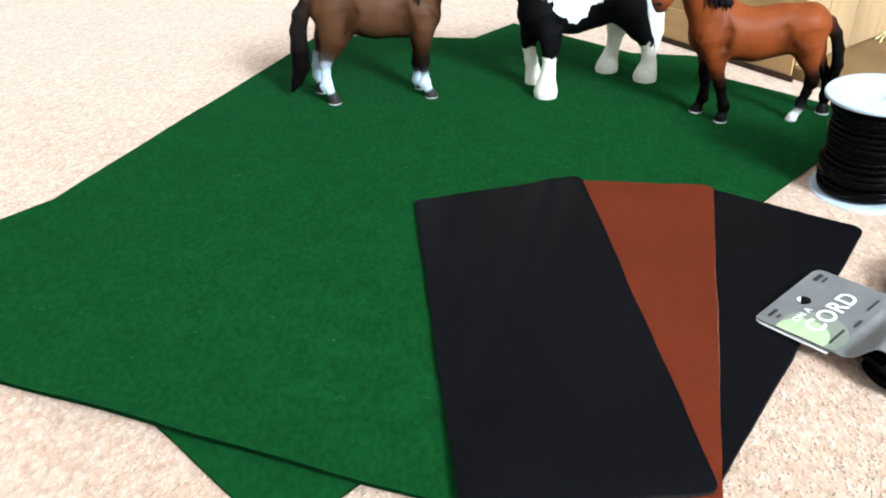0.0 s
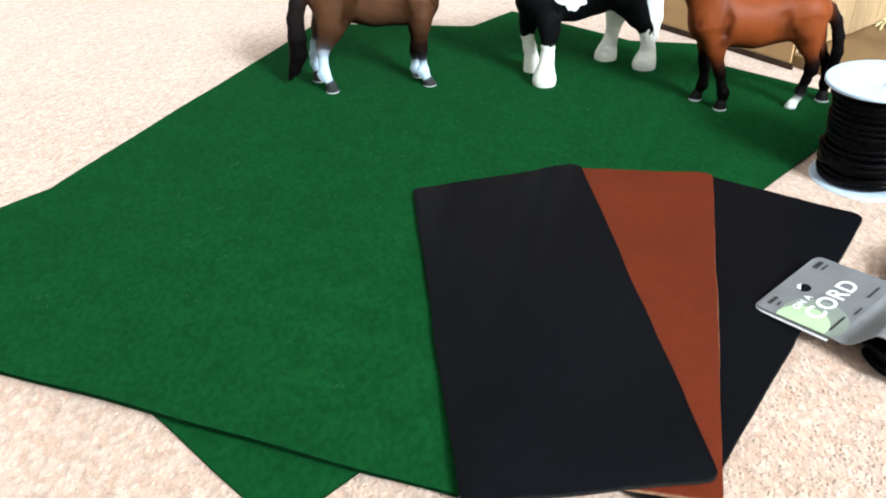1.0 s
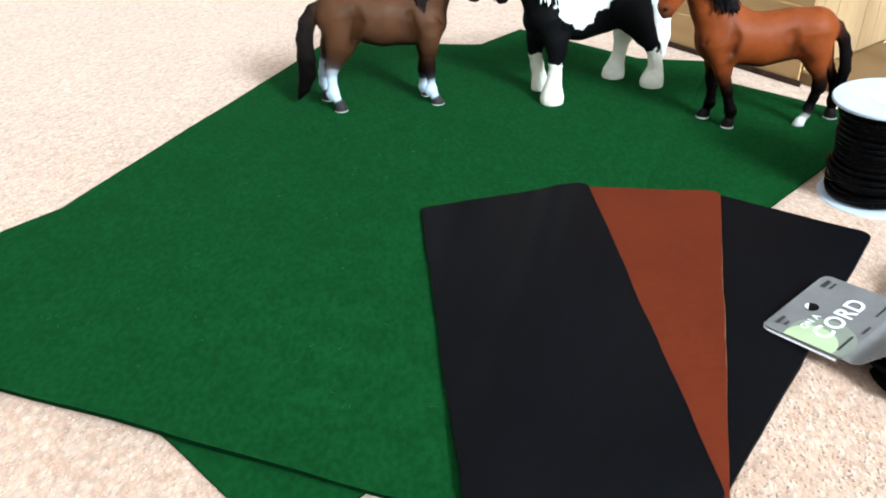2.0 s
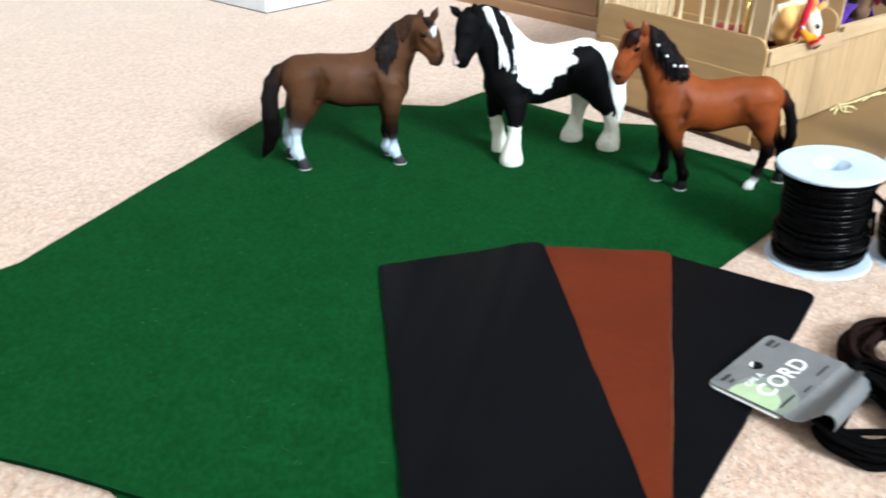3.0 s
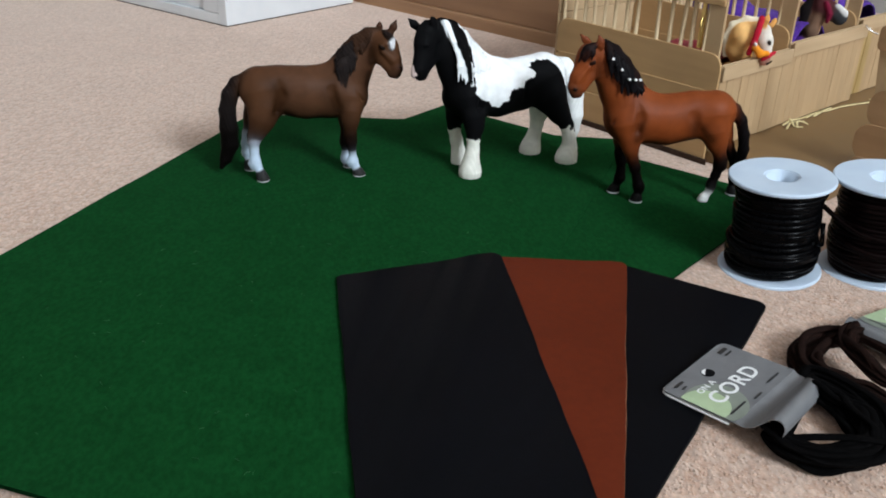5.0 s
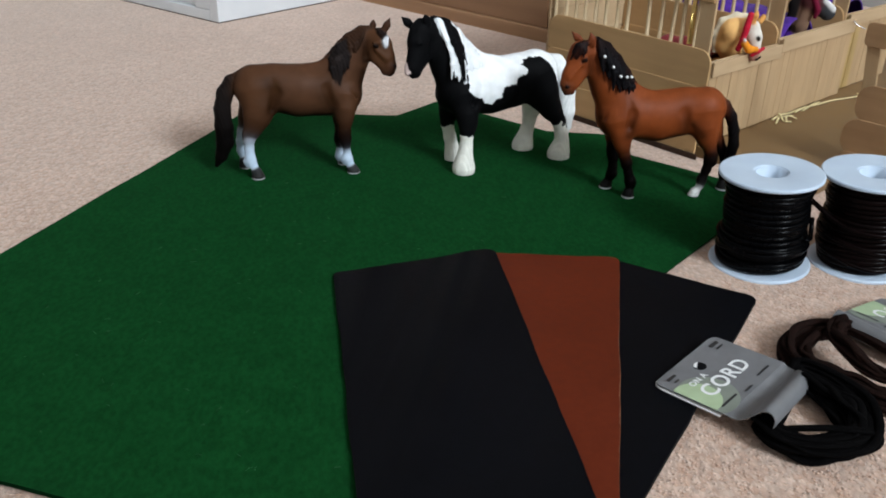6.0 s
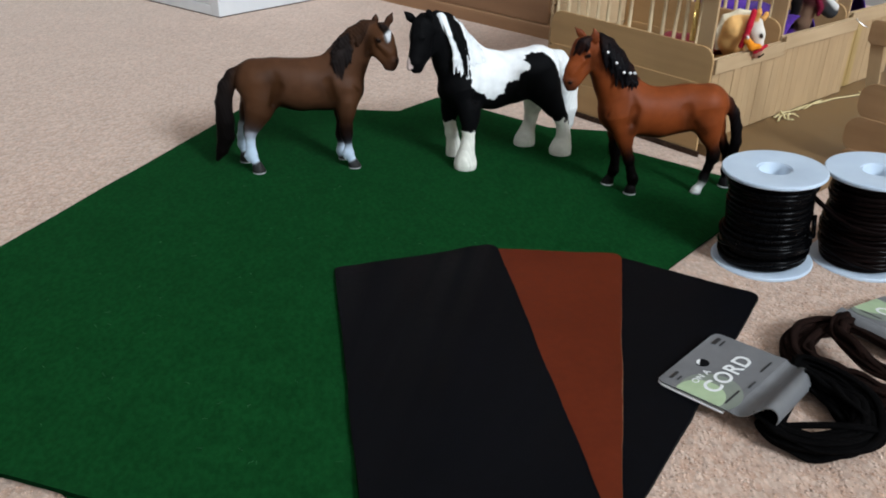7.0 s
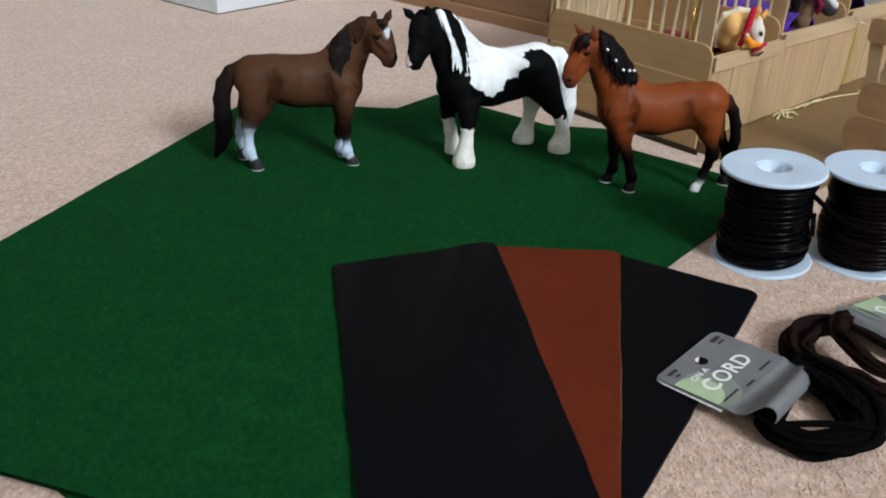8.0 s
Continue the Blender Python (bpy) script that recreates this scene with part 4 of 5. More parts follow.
    def paint(v, cols):
        """White saddle patch with a ragged edge over the black coat."""
        a, b = v[:, 0] + 0.5 * v[:, 1], v[:, 2]
        rough = np.sin(0.9 * a + 0.4 * b + 1) + np.sin(0.5 * a - 1.1 * b + 2) + 0.6 * np.sin(1.7 * a + 1.3 * b) + 0.5 * np.sin(2.3 * a - 1.9 * b + 0.7)
        x, z = v[:, 0] + 0.34 * rough, v[:, 2] + 0.28 * rough
        inside = np.zeros(len(v), bool)
        for (x0, z0), (x1, z1) in zip(patch, patch[1:] + patch[:1]):
            cross = (z0 > z) != (z1 > z)
            inside ^= cross & (x < (x1 - x0) * (z - z0) / ((z1 - z0) or 1e-9) + x0)
        black = cols.mean(1) < 0.55
        mane = np.min([h.distance(v, p) for p in h.parts if p[0] == "mane"], axis=0) < 1.0
        cols[inside & black & ~mane] = (0.9, 0.91, 0.92)
        lum = cols.mean(1) + 0.09 * rough
        cols[(lum < 0.36) & (cols.mean(1) < 0.55)] = (0.0035, 0.0035, 0.004)
        edge = (lum >= 0.36) & (cols.mean(1) < 0.7) & (v[:, 2] < 45)
        cols[edge] = (0.8, 0.78, 0.7)
        return cols

    ob = h.mesh("toy_horse", M_TOY_PINTO, pose(0.1045, 0.626, 0.0032, 0, 0, 202.4), 0.5, paint)
    tagged(ob, "black and white pinto toy horse with feathered feet", "toy horse", "toy horses")


pinto_horse()


def bay_horse():
    h = Figure({"coat": (0.208, 0.045, 0.0098), "dark": (0.008, 0.005, 0.005), "sock": (0.86, 0.86, 0.84), "hoof": (0.04, 0.037, 0.035), "tail": (0.0035, 0.003, 0.0035),
                "mane": (0.003, 0.003, 0.004), "ear": (0.15, 0.035, 0.011), "muzzle": (0.075, 0.024, 0.011), "eye": (0.004, 0.004, 0.004), "bead": (0.85, 0.85, 0.85),
                "lip": (0.012, 0.008, 0.008), "hoofw": (0.8, 0.8, 0.78)}, 1.5)
    h.chain("coat", 0.8, (-21.4, 0.0, 64.5, 14.4), (-4.6, 0.0, 60.9, 15.4), (11.8, 0.0, 57.8, 16.2), (33.7, 0.0, 59.0, 16.5), soft=7)
    h.chain("coat", 0.8, (33.7, 0.0, 59.4, 16.5), (41.0, 0.0, 57.3, 13.8), soft=7)
    h.chain("coat", 0.55, (24.1, 0.0, 70.5, 4.3), (31.8, 0.0, 74.0, 5.4), soft=6)
    h.chain("coat", 0.66, (41.3, 0.0, 68.6, 14.0), (47.9, 0.0, 79.6, 11.8), (55.8, 0.0, 92.3, 8.8), (62.3, 0.0, 101.8, 6.4), soft=7)
    h.chain("coat", 0.72, (72.0, 3.0, 103.5, 6.8), (73.5, 4.0, 98.4, 5.8), (77.5, 6.5, 88.3, 4.7), (79.0, 7.0, 83.4, 4.6), soft=4)
    h.chain("coat", 0.62, (66.9, 2.0, 100.7, 6.8), (68.1, 3.5, 94.9, 6.4), soft=4)
    h.chain("coat", 0.8, (68.6, 6.0, 88.3, 2.5), (74.2, 7.5, 80.1, 2.3), soft=4)
    h.chain("muzzle", 0.85, (79.7, 7.5, 81.5, 4.4), (79.5, 7.5, 80.0, 4.0), soft=2)
    h.chain("lip", 0.8, (76.1, 7.5, 76.9, 2.3), (79.2, 7.5, 76.5, 2.3), soft=1.5)
    h.chain("coat", 0.8, (68.0, 9.0, 100.5, 0.8), (71.3, 8.6, 100.4, 0.8), soft=2)
    h.chain("coat", 0.8, (71.7, 9.5, 95.7, 0.9), (78.6, 10.5, 87.0, 0.8), soft=3)
    h.chain("coat", 0.8, (40.2, 6.0, 55.2, 10.5), (38.0, 8.0, 46.5, 6.3), (36.4, 8.8, 39.3, 4.3), (34.4, 9.0, 32.8, 3.8), soft=5)
    h.chain("dark", 0.9, (33.6, 9.0, 30.3, 3.7), (31.8, 9.0, 26.0, 3.5), (29.6, 9.0, 18.4, 2.7), (27.5, 9.0, 12.4, 3.5), (27.2, 8.8, 8.0, 3.0), soft=3)
    h.chain("dark", 0.9, (24.4, 9.0, 10.7, 1.4), (24.8, 9.0, 8.1, 1.4), soft=2)
    h.chain("hoof", 1.0, (27.5, 8.8, 3.6, 3.8), (27.8, 8.7, 0.0, 4.7), soft=1.2)
    h.chain("coat", 0.8, (41.3, -5.0, 53.6, 9.5), (39.9, -8.0, 41.7, 5.2), soft=5)
    h.chain("dark", 0.9, (39.2, -8.5, 37.3, 4.4), (38.1, -8.8, 29.5, 3.8), (37.0, -8.8, 24.3, 3.5), (36.4, -8.8, 16.5, 2.7), (36.5, -8.8, 10.7, 3.5), (38.1, -8.8, 6.7, 2.9), soft=3)
    h.chain("hoof", 1.0, (39.3, -8.8, 3.1, 3.9), (40.2, -8.8, -0.0, 4.8), soft=1.2)
    h.chain("coat", 0.72, (-20.0, 6.0, 63.1, 12.9), (-21.3, 7.5, 53.0, 9.4), (-24.0, 8.0, 44.1, 5.9), (-26.8, 8.0, 37.5, 4.4), soft=5)
    h.chain("dark", 0.9, (-28.0, 8.0, 33.3, 4.2), (-28.5, 8.0, 28.2, 3.8), (-27.3, 7.5, 20.2, 2.8), (-25.4, 7.0, 13.1, 3.1), (-24.9, 7.0, 9.1, 2.8), soft=3)
    h.chain("dark", 0.9, (-31.6, 8.0, 31.6, 1.8), (-31.9, 8.0, 25.7, 1.6), soft=3)
    h.chain("sock", 0.95, (-24.1, 7.0, 6.5, 2.5), (-22.5, 6.8, 3.7, 2.9), soft=1.5)
    h.chain("dark", 0.9, (-28.0, 7.0, 10.5, 1.2), (-26.4, 7.0, 7.4, 1.4), soft=1.5)
    h.chain("hoofw", 1.0, (-21.6, 6.6, 2.3, 3.4), (-21.3, 6.4, -0.5, 4.1), soft=1.2)
    h.chain("coat", 0.75, (-27.8, -5.0, 58.9, 11.6), (-33.2, -7.0, 46.6, 5.7), (-37.6, -7.0, 39.0, 4.1), soft=5)
    h.chain("dark", 0.9, (-39.5, -7.0, 35.6, 3.7), (-42.7, -7.0, 29.6, 3.3), (-46.2, -7.0, 20.0, 2.8), (-47.3, -7.0, 12.1, 3.6), (-47.3, -7.0, 7.6, 3.0), soft=3)
    h.chain("hoof", 1.0, (-47.0, -6.5, 3.7, 3.9), (-47.1, -6.0, 0.3, 4.8), soft=1.2)
    h.chain("tail", 0.8, (-30.2, 0.0, 71.1, 2.6), (-36.1, 0.0, 66.0, 3.5), (-41.7, 0.0, 57.8, 3.8), (-45.4, 0.0, 47.5, 3.8), (-47.2, 0.0, 36.5, 3.8), (-46.3, 0.0, 26.2, 3.5), (-45.7, 0.0, 18.4, 1.6), soft=1.5)
    h.chain("mane", 0.9, (60.3, 0.0, 110.1, 2.6), (53.2, 0.0, 105.4, 3.4), (45.5, 0.0, 97.2, 3.8), (38.4, 0.0, 88.0, 3.8), (32.7, 0.0, 80.3, 3.1), soft=2)
    h.strands("mane", 7, (60.6, 3.0, 110.5, 2.0), (45.5, 3.5, 98.8, 2.0), (56.8, 10.5, 93.6, 0.8), (48.3, 12.0, 81.1, 0.8))
    h.strands("mane", 7, (48.1, 3.5, 101.1, 2.0), (32.9, 3.0, 82.0, 1.8), (48.2, 12.5, 79.7, 0.8), (33.4, 11.5, 77.8, 0.8))
    h.strands("mane", 5, (56.3, 6.0, 106.8, 1.3), (40.8, 7.0, 92.2, 1.4), (52.6, 12.5, 89.7, 0.7), (39.8, 13.0, 79.3, 0.7))
    h.strands("mane", 7, (74.0, 6.0, 108.6, 1.2), (68.4, 8.0, 109.2, 1.2), (78.8, 8.0, 100.8, 0.5), (70.7, 11.5, 103.4, 0.5))
    h.chain("mane", 0.75, (69.6, 6.5, 109.6, 2.2), (73.9, 8.0, 107.6, 2.6), (76.6, 8.5, 104.3, 1.7), soft=1.5)
    h.chain("ear", 0.6, (64.1, 6.0, 108.9, 2.1), (65.0, 6.3, 112.3, 1.9), (66.6, 6.5, 116.3, 0.6), soft=2)
    h.chain("ear", 0.6, (69.3, -5.0, 107.6, 2.1), (72.7, -5.0, 110.6, 1.9), (76.5, -5.0, 114.2, 0.6), soft=2)
    h.chain("eye", 0.8, (68.4, 10.0, 98.9, 1.1), (70.2, 9.8, 98.4, 1.0), soft=1)
    h.chain("eye", 0.8, (80.1, 11.5, 81.2, 0.8), (79.3, 11.5, 80.8, 0.8), soft=0.5)
    h.chain("bead", 1, (57.2, 13.6, 102.7, 1.0), (57.0, 13.6, 102.5, 1.0), soft=0.5)
    h.chain("bead", 1, (50.6, 13.6, 95.7, 1.0), (50.4, 13.6, 95.5, 1.0), soft=0.5)
    h.chain("bead", 1, (45.0, 14.2, 89.5, 1.0), (44.7, 14.2, 89.3, 1.0), soft=0.5)
    h.chain("bead", 1, (40.7, 14.2, 89.2, 1.0), (40.5, 14.2, 89.0, 1.0), soft=0.5)
    h.chain("bead", 1, (37.7, 14.2, 89.3, 1.0), (37.4, 14.2, 89.1, 1.0), soft=0.5)
    h.groove((-3.9, 14.2, 75.8, 1.7), (-2.9, 14.8, 64.8, 2.2), (-7.7, 13.0, 51.4, 1.9))
    h.groove((35.8, 12.6, 73.4, 1.4), (33.3, 14.4, 63.3, 1.9), (34.3, 13.0, 54.0, 1.6))
    h.groove((64.2, 8.0, 99.6, 1.1), (63.0, 7.0, 91.0, 1.3))
    h.groove((50.2, 12.0, 66.2, 0.8), (51.6, 9.0, 58.0, 0.8))
    h.groove((83.2, 12.0, 77.8, 0.4), (75.8, 12.0, 79.4, 0.4))
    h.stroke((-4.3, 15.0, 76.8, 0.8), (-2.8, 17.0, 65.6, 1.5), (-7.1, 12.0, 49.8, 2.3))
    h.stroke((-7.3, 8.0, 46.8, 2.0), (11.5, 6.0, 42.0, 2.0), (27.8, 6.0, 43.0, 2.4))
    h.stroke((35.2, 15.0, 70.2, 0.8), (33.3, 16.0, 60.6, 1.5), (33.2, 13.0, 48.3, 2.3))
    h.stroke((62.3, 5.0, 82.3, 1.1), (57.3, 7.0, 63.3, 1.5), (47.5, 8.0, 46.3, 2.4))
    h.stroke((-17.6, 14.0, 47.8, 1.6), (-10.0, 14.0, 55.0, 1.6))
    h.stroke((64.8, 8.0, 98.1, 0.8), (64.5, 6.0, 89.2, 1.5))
    paint = h.shade_wash(0.66, 28, 50, 0.8)
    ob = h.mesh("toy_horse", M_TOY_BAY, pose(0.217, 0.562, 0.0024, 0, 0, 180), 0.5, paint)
    tagged(ob, "bay toy horse with black mane dotted white", "toy horse", "toy horses")


bay_horse()


# ---- spools of leather cord ----
def spool(label, centre, turn, mat, seed, lean=0.0):
    """A white plastic spool, wound unevenly with cord."""
    rng = random.Random(seed)
    e = tagged(new("cord_spool"), label, "spool", "spools of cord")
    e.matrix_basis = pose(*centre, 0.0, 0, lean, 0) @ pose(0, 0, 0, 0, 0, turn)
    R, H, r = 0.0303, 0.0612, 0.009
    for name, z in (("bottom_flange", 0.0), ("top_flange", H - 0.0024)):
        prof = [(r + 0.002, z), (R - 0.0006, z), (R, z + 0.0006), (R, z + 0.0018), (R - 0.0006, z + 0.0024), (r + 0.0026, z + 0.0024), (r + 0.0012, z + 0.0021), (r + 0.0004, z + 0.0008), (r + 0.0008, z)]
        from_arrays(name, *lathe(prof, 72), M_SPOOL, e, smooth=True).data.set_sharp_from_angle(angle=radians(40))
    from_arrays("core", *lathe([(r, 0.0009), (r + 0.0008, 0.0009), (r + 0.0008, H - 0.0009), (r, H - 0.0009)], 48), M_SPOOL, e, smooth=True)
    # under-layer, then the visible outer windings
    from_arrays("inner_winding", *lathe([(0.0115, 0.0028), (0.0225, 0.0028), (0.023, 0.02), (0.0224, 0.04), (0.0225, H - 0.0028), (0.0115, H - 0.0028)], 48), mat, e, smooth=True)
    path, turns, per = [], 18, 40
    lay = [rng.uniform(-0.0009, 0.0007) for _ in range(turns)]
    for i in range(turns * per):
        s = i / (turns * per)
        a = 2 * math.pi * i / per
        z = 0.0042 + s * (H - 0.0086) + 0.0013 * math.sin(a + 7 * s + seed) * math.sin(11 * s + seed)
        rad = 0.0238 + 0.0004 * math.sin(2.3 * a + seed) * math.sin(9 * s) + 0.0007 * math.sin(19 * s + seed) + lay[i // per]
        path.append((rad * math.cos(a), rad * math.sin(a), z))
    wound = from_arrays("outer_winding", *tube(path, 0.003, 0.0034, sides=8), mat, e, smooth=True)
    for j in range(4):
        z, tilt, ph, rad = rng.uniform(0.009, 0.026), rng.uniform(0.001, 0.005), rng.uniform(0, 6.28), 0.0254 + 0.0003 * j
        loop = [(rad * math.cos(a), rad * math.sin(a), z + tilt * math.sin(a + ph) + 0.001 * math.sin(3 * a + ph)) for a in np.linspace(0, 2 * math.pi, 48, endpoint=False)]
        from_arrays("crossing_strand", *tube(loop, 0.0028, 0.0031, closed=True, sides=7), mat, wound, smooth=True)
    return e


s1 = spool("white plastic spool wound with black leather cord", (0.248, 0.4562), 20, M_CORD_BLACK, 2, -3.5)
s2 = spool("white plastic spool wound with dark brown leather cord", (0.312, 0.4555), 70, M_CORD_BROWN, 5, -3.6)
end1 = spline([(0.016, -0.021, 0.026), (0.0225, -0.0158, 0.0225), (0.0262, -0.0085, 0.0225), (0.0277, -0.005, 0.0255), (0.0278, -0.0035, 0.0305)], 8)
from_arrays("loose_end", *tube([Matrix.Rotation(radians(-20), 3, "Z") @ p for p in end1], 0.0028, 0.003), M_CORD_BLACK, s1, smooth=True)
end2 = spline([(-0.0395, 0.006, 0.0475), (-0.0325, -0.003, 0.041), (-0.0258, -0.0105, 0.0355), (-0.0185, -0.0195, 0.0325), (-0.004, -0.0268, 0.031), (0.012, -0.0242, 0.0315)], 8)
from_arrays("loose_strand", *tube([Matrix.Rotation(radians(-70), 3, "Z") @ p for p in end2], 0.003, 0.003), M_CORD_BROWN, s2, smooth=True)


# ---- folded cards with hanks of suede cord ----
CARD, LIFT = 0.0535, 0.0022      # the card's width, and how much higher its far edge lies


def hank(parent, mat, ring, count, spread, low, high, seed, held, widths=None):
    """Loops of flat suede cord lying along one ring of (x, y); held: the heights at the ring's points that the fold grips; widths: how wide the loops lie at each point."""
    rng = random.Random(seed)
    n = len(ring)
    mid = sum((Vector(p) for p in ring), Vector((0, 0))) / n
    for i in range(count):
        off, z = rng.uniform(-1, 1), low + (high - low) * (i + 0.5) / count
        pts = []
        for j, p in enumerate(ring):
            w = 0.35 if j in held else widths[j] if widths else 1.0
            out = (Vector(p) - mid).normalized()
            q = Vector(p) + out * (off * spread + rng.uniform(-0.4, 0.4) * spread) * w
            zz = rng.uniform(*held[j]) if j in held else max(0.0022, z + rng.uniform(-0.0022, 0.0022))
            pts.append((q.x, q.y, zz))
        tw = rng.uniform(-0.6, 0.6)
        from_arrays("cord_loop", *tube(spline(pts, 6, True), 0.004, 0.002, closed=True, sides=8, up=(tw, 0.3 * tw, 1)), mat, parent, smooth=True)


def card(parent, m, bulging):
    """Grey printed card folded round its hank: a tilted front leaf, a rolled fold, a white back leaf."""
    rise = LIFT * (1.75 if bulging else 1)

    def strip(name, prof, mat, thick, x0=0.0, x1=CARD, far=None):
        v, f = [], []
        n = len(prof)
        for side in (0, 1):
            for i in range(n):
                cut = 0.0045 * (1 - math.sqrt(max(0, 1 - (1 - min(i / 4, 1)) ** 2))) if name != "fold" else 0
                for line, x in ((prof, x0 + cut), (far or prof, x1 - cut)):
                    a, b = line[max(i - 1, 0)], line[min(i + 1, n - 1)]
                    d = Vector((b[0] - a[0], b[1] - a[1])).normalized()
                    o = Vector(line[i]) + Vector((d.y, -d.x)) * thick * side
                    v.append((x, -o.x, o.y))
        q = 2 * n
        for i in range(n - 1):
            a = 2 * i
            f += [(a, a + 1, a + 3, a + 2), (a + q, a + 2 + q, a + 3 + q, a + 1 + q), (a, a + 2, a + 2 + q, a + q), (a + 1, a + 1 + q, a + 3 + q, a + 3)]
        f += [(0, q, q + 1, 1), (q - 2, q - 1, 2 * q - 1, 2 * q - 2)]
        return from_arrays(name, v, f, mat, parent, m=m, smooth=name == "fold")

    top = lambda s: 0.0058 + 0.075 * s
    leaf = [(0, top(0)), (0.0008, top(0.0008)), (0.0018, top(0.0018)), (0.003, top(0.003)), (0.0045, top(0.0045))] + [(s, top(s)) for s in (0.01, 0.02, 0.03, 0.038)]
    raised = lambda line: [(s, z + rise) for s, z in line]
    front = strip("front_leaf", leaf, M_CARD, 0.0004, far=raised(leaf))
    smooth = lambda pts: [tuple(q[:2]) for q in spline([(s, z, 0) for s, z in pts], 4)]
    near = smooth([(0.0381, top(0.038)), (0.0425, 0.0089), (0.0465, 0.0115), (0.0502, 0.0158), (0.0535, 0.0194), (0.0566, 0.0203), (0.0589, 0.019), (0.0598, 0.0165), (0.0595, 0.0135)])
    away = smooth([(0.0381, top(0.038)), (0.0405, 0.0088), (0.043, 0.0102), (0.0452, 0.0118), (0.0472, 0.0122), (0.0495, 0.0112), (0.0515, 0.0088), (0.0528, 0.006), (0.0528, 0.0045)])
    strip("fold", near if bulging else away, M_CARD, 0.0004, far=[(s, z + rise * max(0, 1 - i / 10)) for i, (s, z) in enumerate(away)]).data.set_sharp_from_angle(angle=radians(50))
    back = [(s, top(s) - 0.0011 - 0.02 * s) for s in (-0.0005, 0.001, 0.003, 0.0045, 0.015, 0.025, 0.031, 0.0355)]
    strip("back_leaf", back, M_CARD_WHITE, 0.0004, x0=-0.0008, x1=CARD - 0.0005, far=raised(back))
    tilt = m @ pose(0, 0, 0.0058, math.degrees(math.atan(-0.075)), math.degrees(-math.atan(rise / CARD)), 0)

    def flat(name, outline, mat, z, label=""):
        return part(name, slab(outline, z - 0.00006, z), mat, front, label, m=tilt)

    disc = lambda cx, cy, r, n=40: [Vector((cx + r * math.cos(2 * math.pi * i / n), cy + r * math.sin(2 * math.pi * i / n))) for i in range(n)]
    keep = lambda pts: [Vector((max(p.x, 0.0002), p.y)) for p in pts]
    flat("printed_circle", keep(disc(0.0075, -0.0245, 0.0145)), M_GREEN_GREY, 0.00022, "grey-green printed circle")
    flat("printed_circle", keep(disc(0.0025, -0.022, 0.0115)), M_GREEN, 0.00032, "pale green printed circle")
    # The leaf is uncut: a near-black disc paints the shade inside the hole.
    flat("punched_hole", disc(0.0255, -0.0095, 0.0032), M_HOLE, 0.00032, "dark disc for the shade in the punched hanging hole")
    flat("hole_lip", [Vector((0.0255 + 0.0031 * math.cos(a), -0.0095 + 0.0031 * math.sin(a) * (1 if math.sin(a + 0.6) > 0 else 0.0))) for a in np.linspace(0.9, 3.4, 14)], M_INK_WHITE, 0.00042, "white torn lip of the hole")
    bar = lambda x0, x1, y, h: rounded(((x0, y), (x1, y), (x1, y + h), (x0, y + h)), 0.0003, 2)
    for x0, x1, y, h in ((0.005, 0.0115, -0.0055, 0.0016), (0.006, 0.0095, -0.0085, 0.001), (0.043, 0.0495, -0.0058, 0.0022), (0.0435, 0.049, -0.0085, 0.001), (0.004, 0.0165, -0.0345, 0.0011),
                         (0.021, 0.0275, -0.0365, 0.001), (0.036, 0.0465, -0.0345, 0.0009)):
        flat("printed_bar", bar(x0, x1, y, h), M_INK_DARK, 0.00042, "dark unreadable print")
    for text, size, x, y in (("ON A", 0.0047, 0.0086, -0.0165), ("CORD", 0.0118, 0.0072, -0.0272)):
        cu = bpy.data.curves.new("lettering", "FONT")
        cu.body, cu.size, cu.extrude, cu.offset = text, size, 0.00003, size * 0.02
        cu.space_character = 1.08
        tmp = new("lettering_source", cu)
        me = bpy.data.meshes.new_from_object(tmp)
        bpy.data.objects.remove(tmp)
        me.materials.clear()
        me.materials.append(M_INK_WHITE)
        ob = new("lettering", me)
        ob.matrix_basis, ob.parent = tilt @ pose(x, y, 0.00048), front
        tagged(ob, "white printed capital letters")


def card_one():
    e = tagged(new("carded_cord"), "grey card folded round looped black suede cord", "craft cord", "carded cords")
    e.matrix_basis = pose(0.142, 0.322, 0, 0, 0, 40.5)
    back = e.matrix_basis.inverted()
    card(e, Matrix.Identity(4), True)
    local = lambda pts: [(back @ Vector((x, y, 0))).to_2d() for x, y in pts]
    ring = local([(0.1815, 0.2878), (0.1852, 0.2775), (0.197, 0.2712), (0.2138, 0.2722), (0.2248, 0.2825), (0.2275, 0.298), (0.2235, 0.314), (0.214, 0.324)])
    n0, n1 = Vector((0.041, -0.0495)), Vector((0.014, -0.0545))
    hank(e, M_SUEDE_BLACK, ring + [n0, n1], 26, 0.0062, 0.0025, 0.0115, 11, {8: (0.0055, 0.0085), 9: (0.0045, 0.008)}, (0.8, 0.75, 0.7, 0.75, 1.1, 1.55, 1.6, 1.4))
    # one strand pulled straight across the ring
    p = local([(0.1835, 0.281), (0.1955, 0.2785), (0.21, 0.2762), (0.2245, 0.2745)])
    from_arrays("straight_strand", *tube(spline([(p[0].x, p[0].y, 0.0095), (p[1].x, p[1].y, 0.0122), (p[2].x, p[2].y, 0.0135), (p[3].x, p[3].y, 0.0125)], 8), 0.0036, 0.0022), M_SUEDE_BLACK, e, smooth=True)
    return e


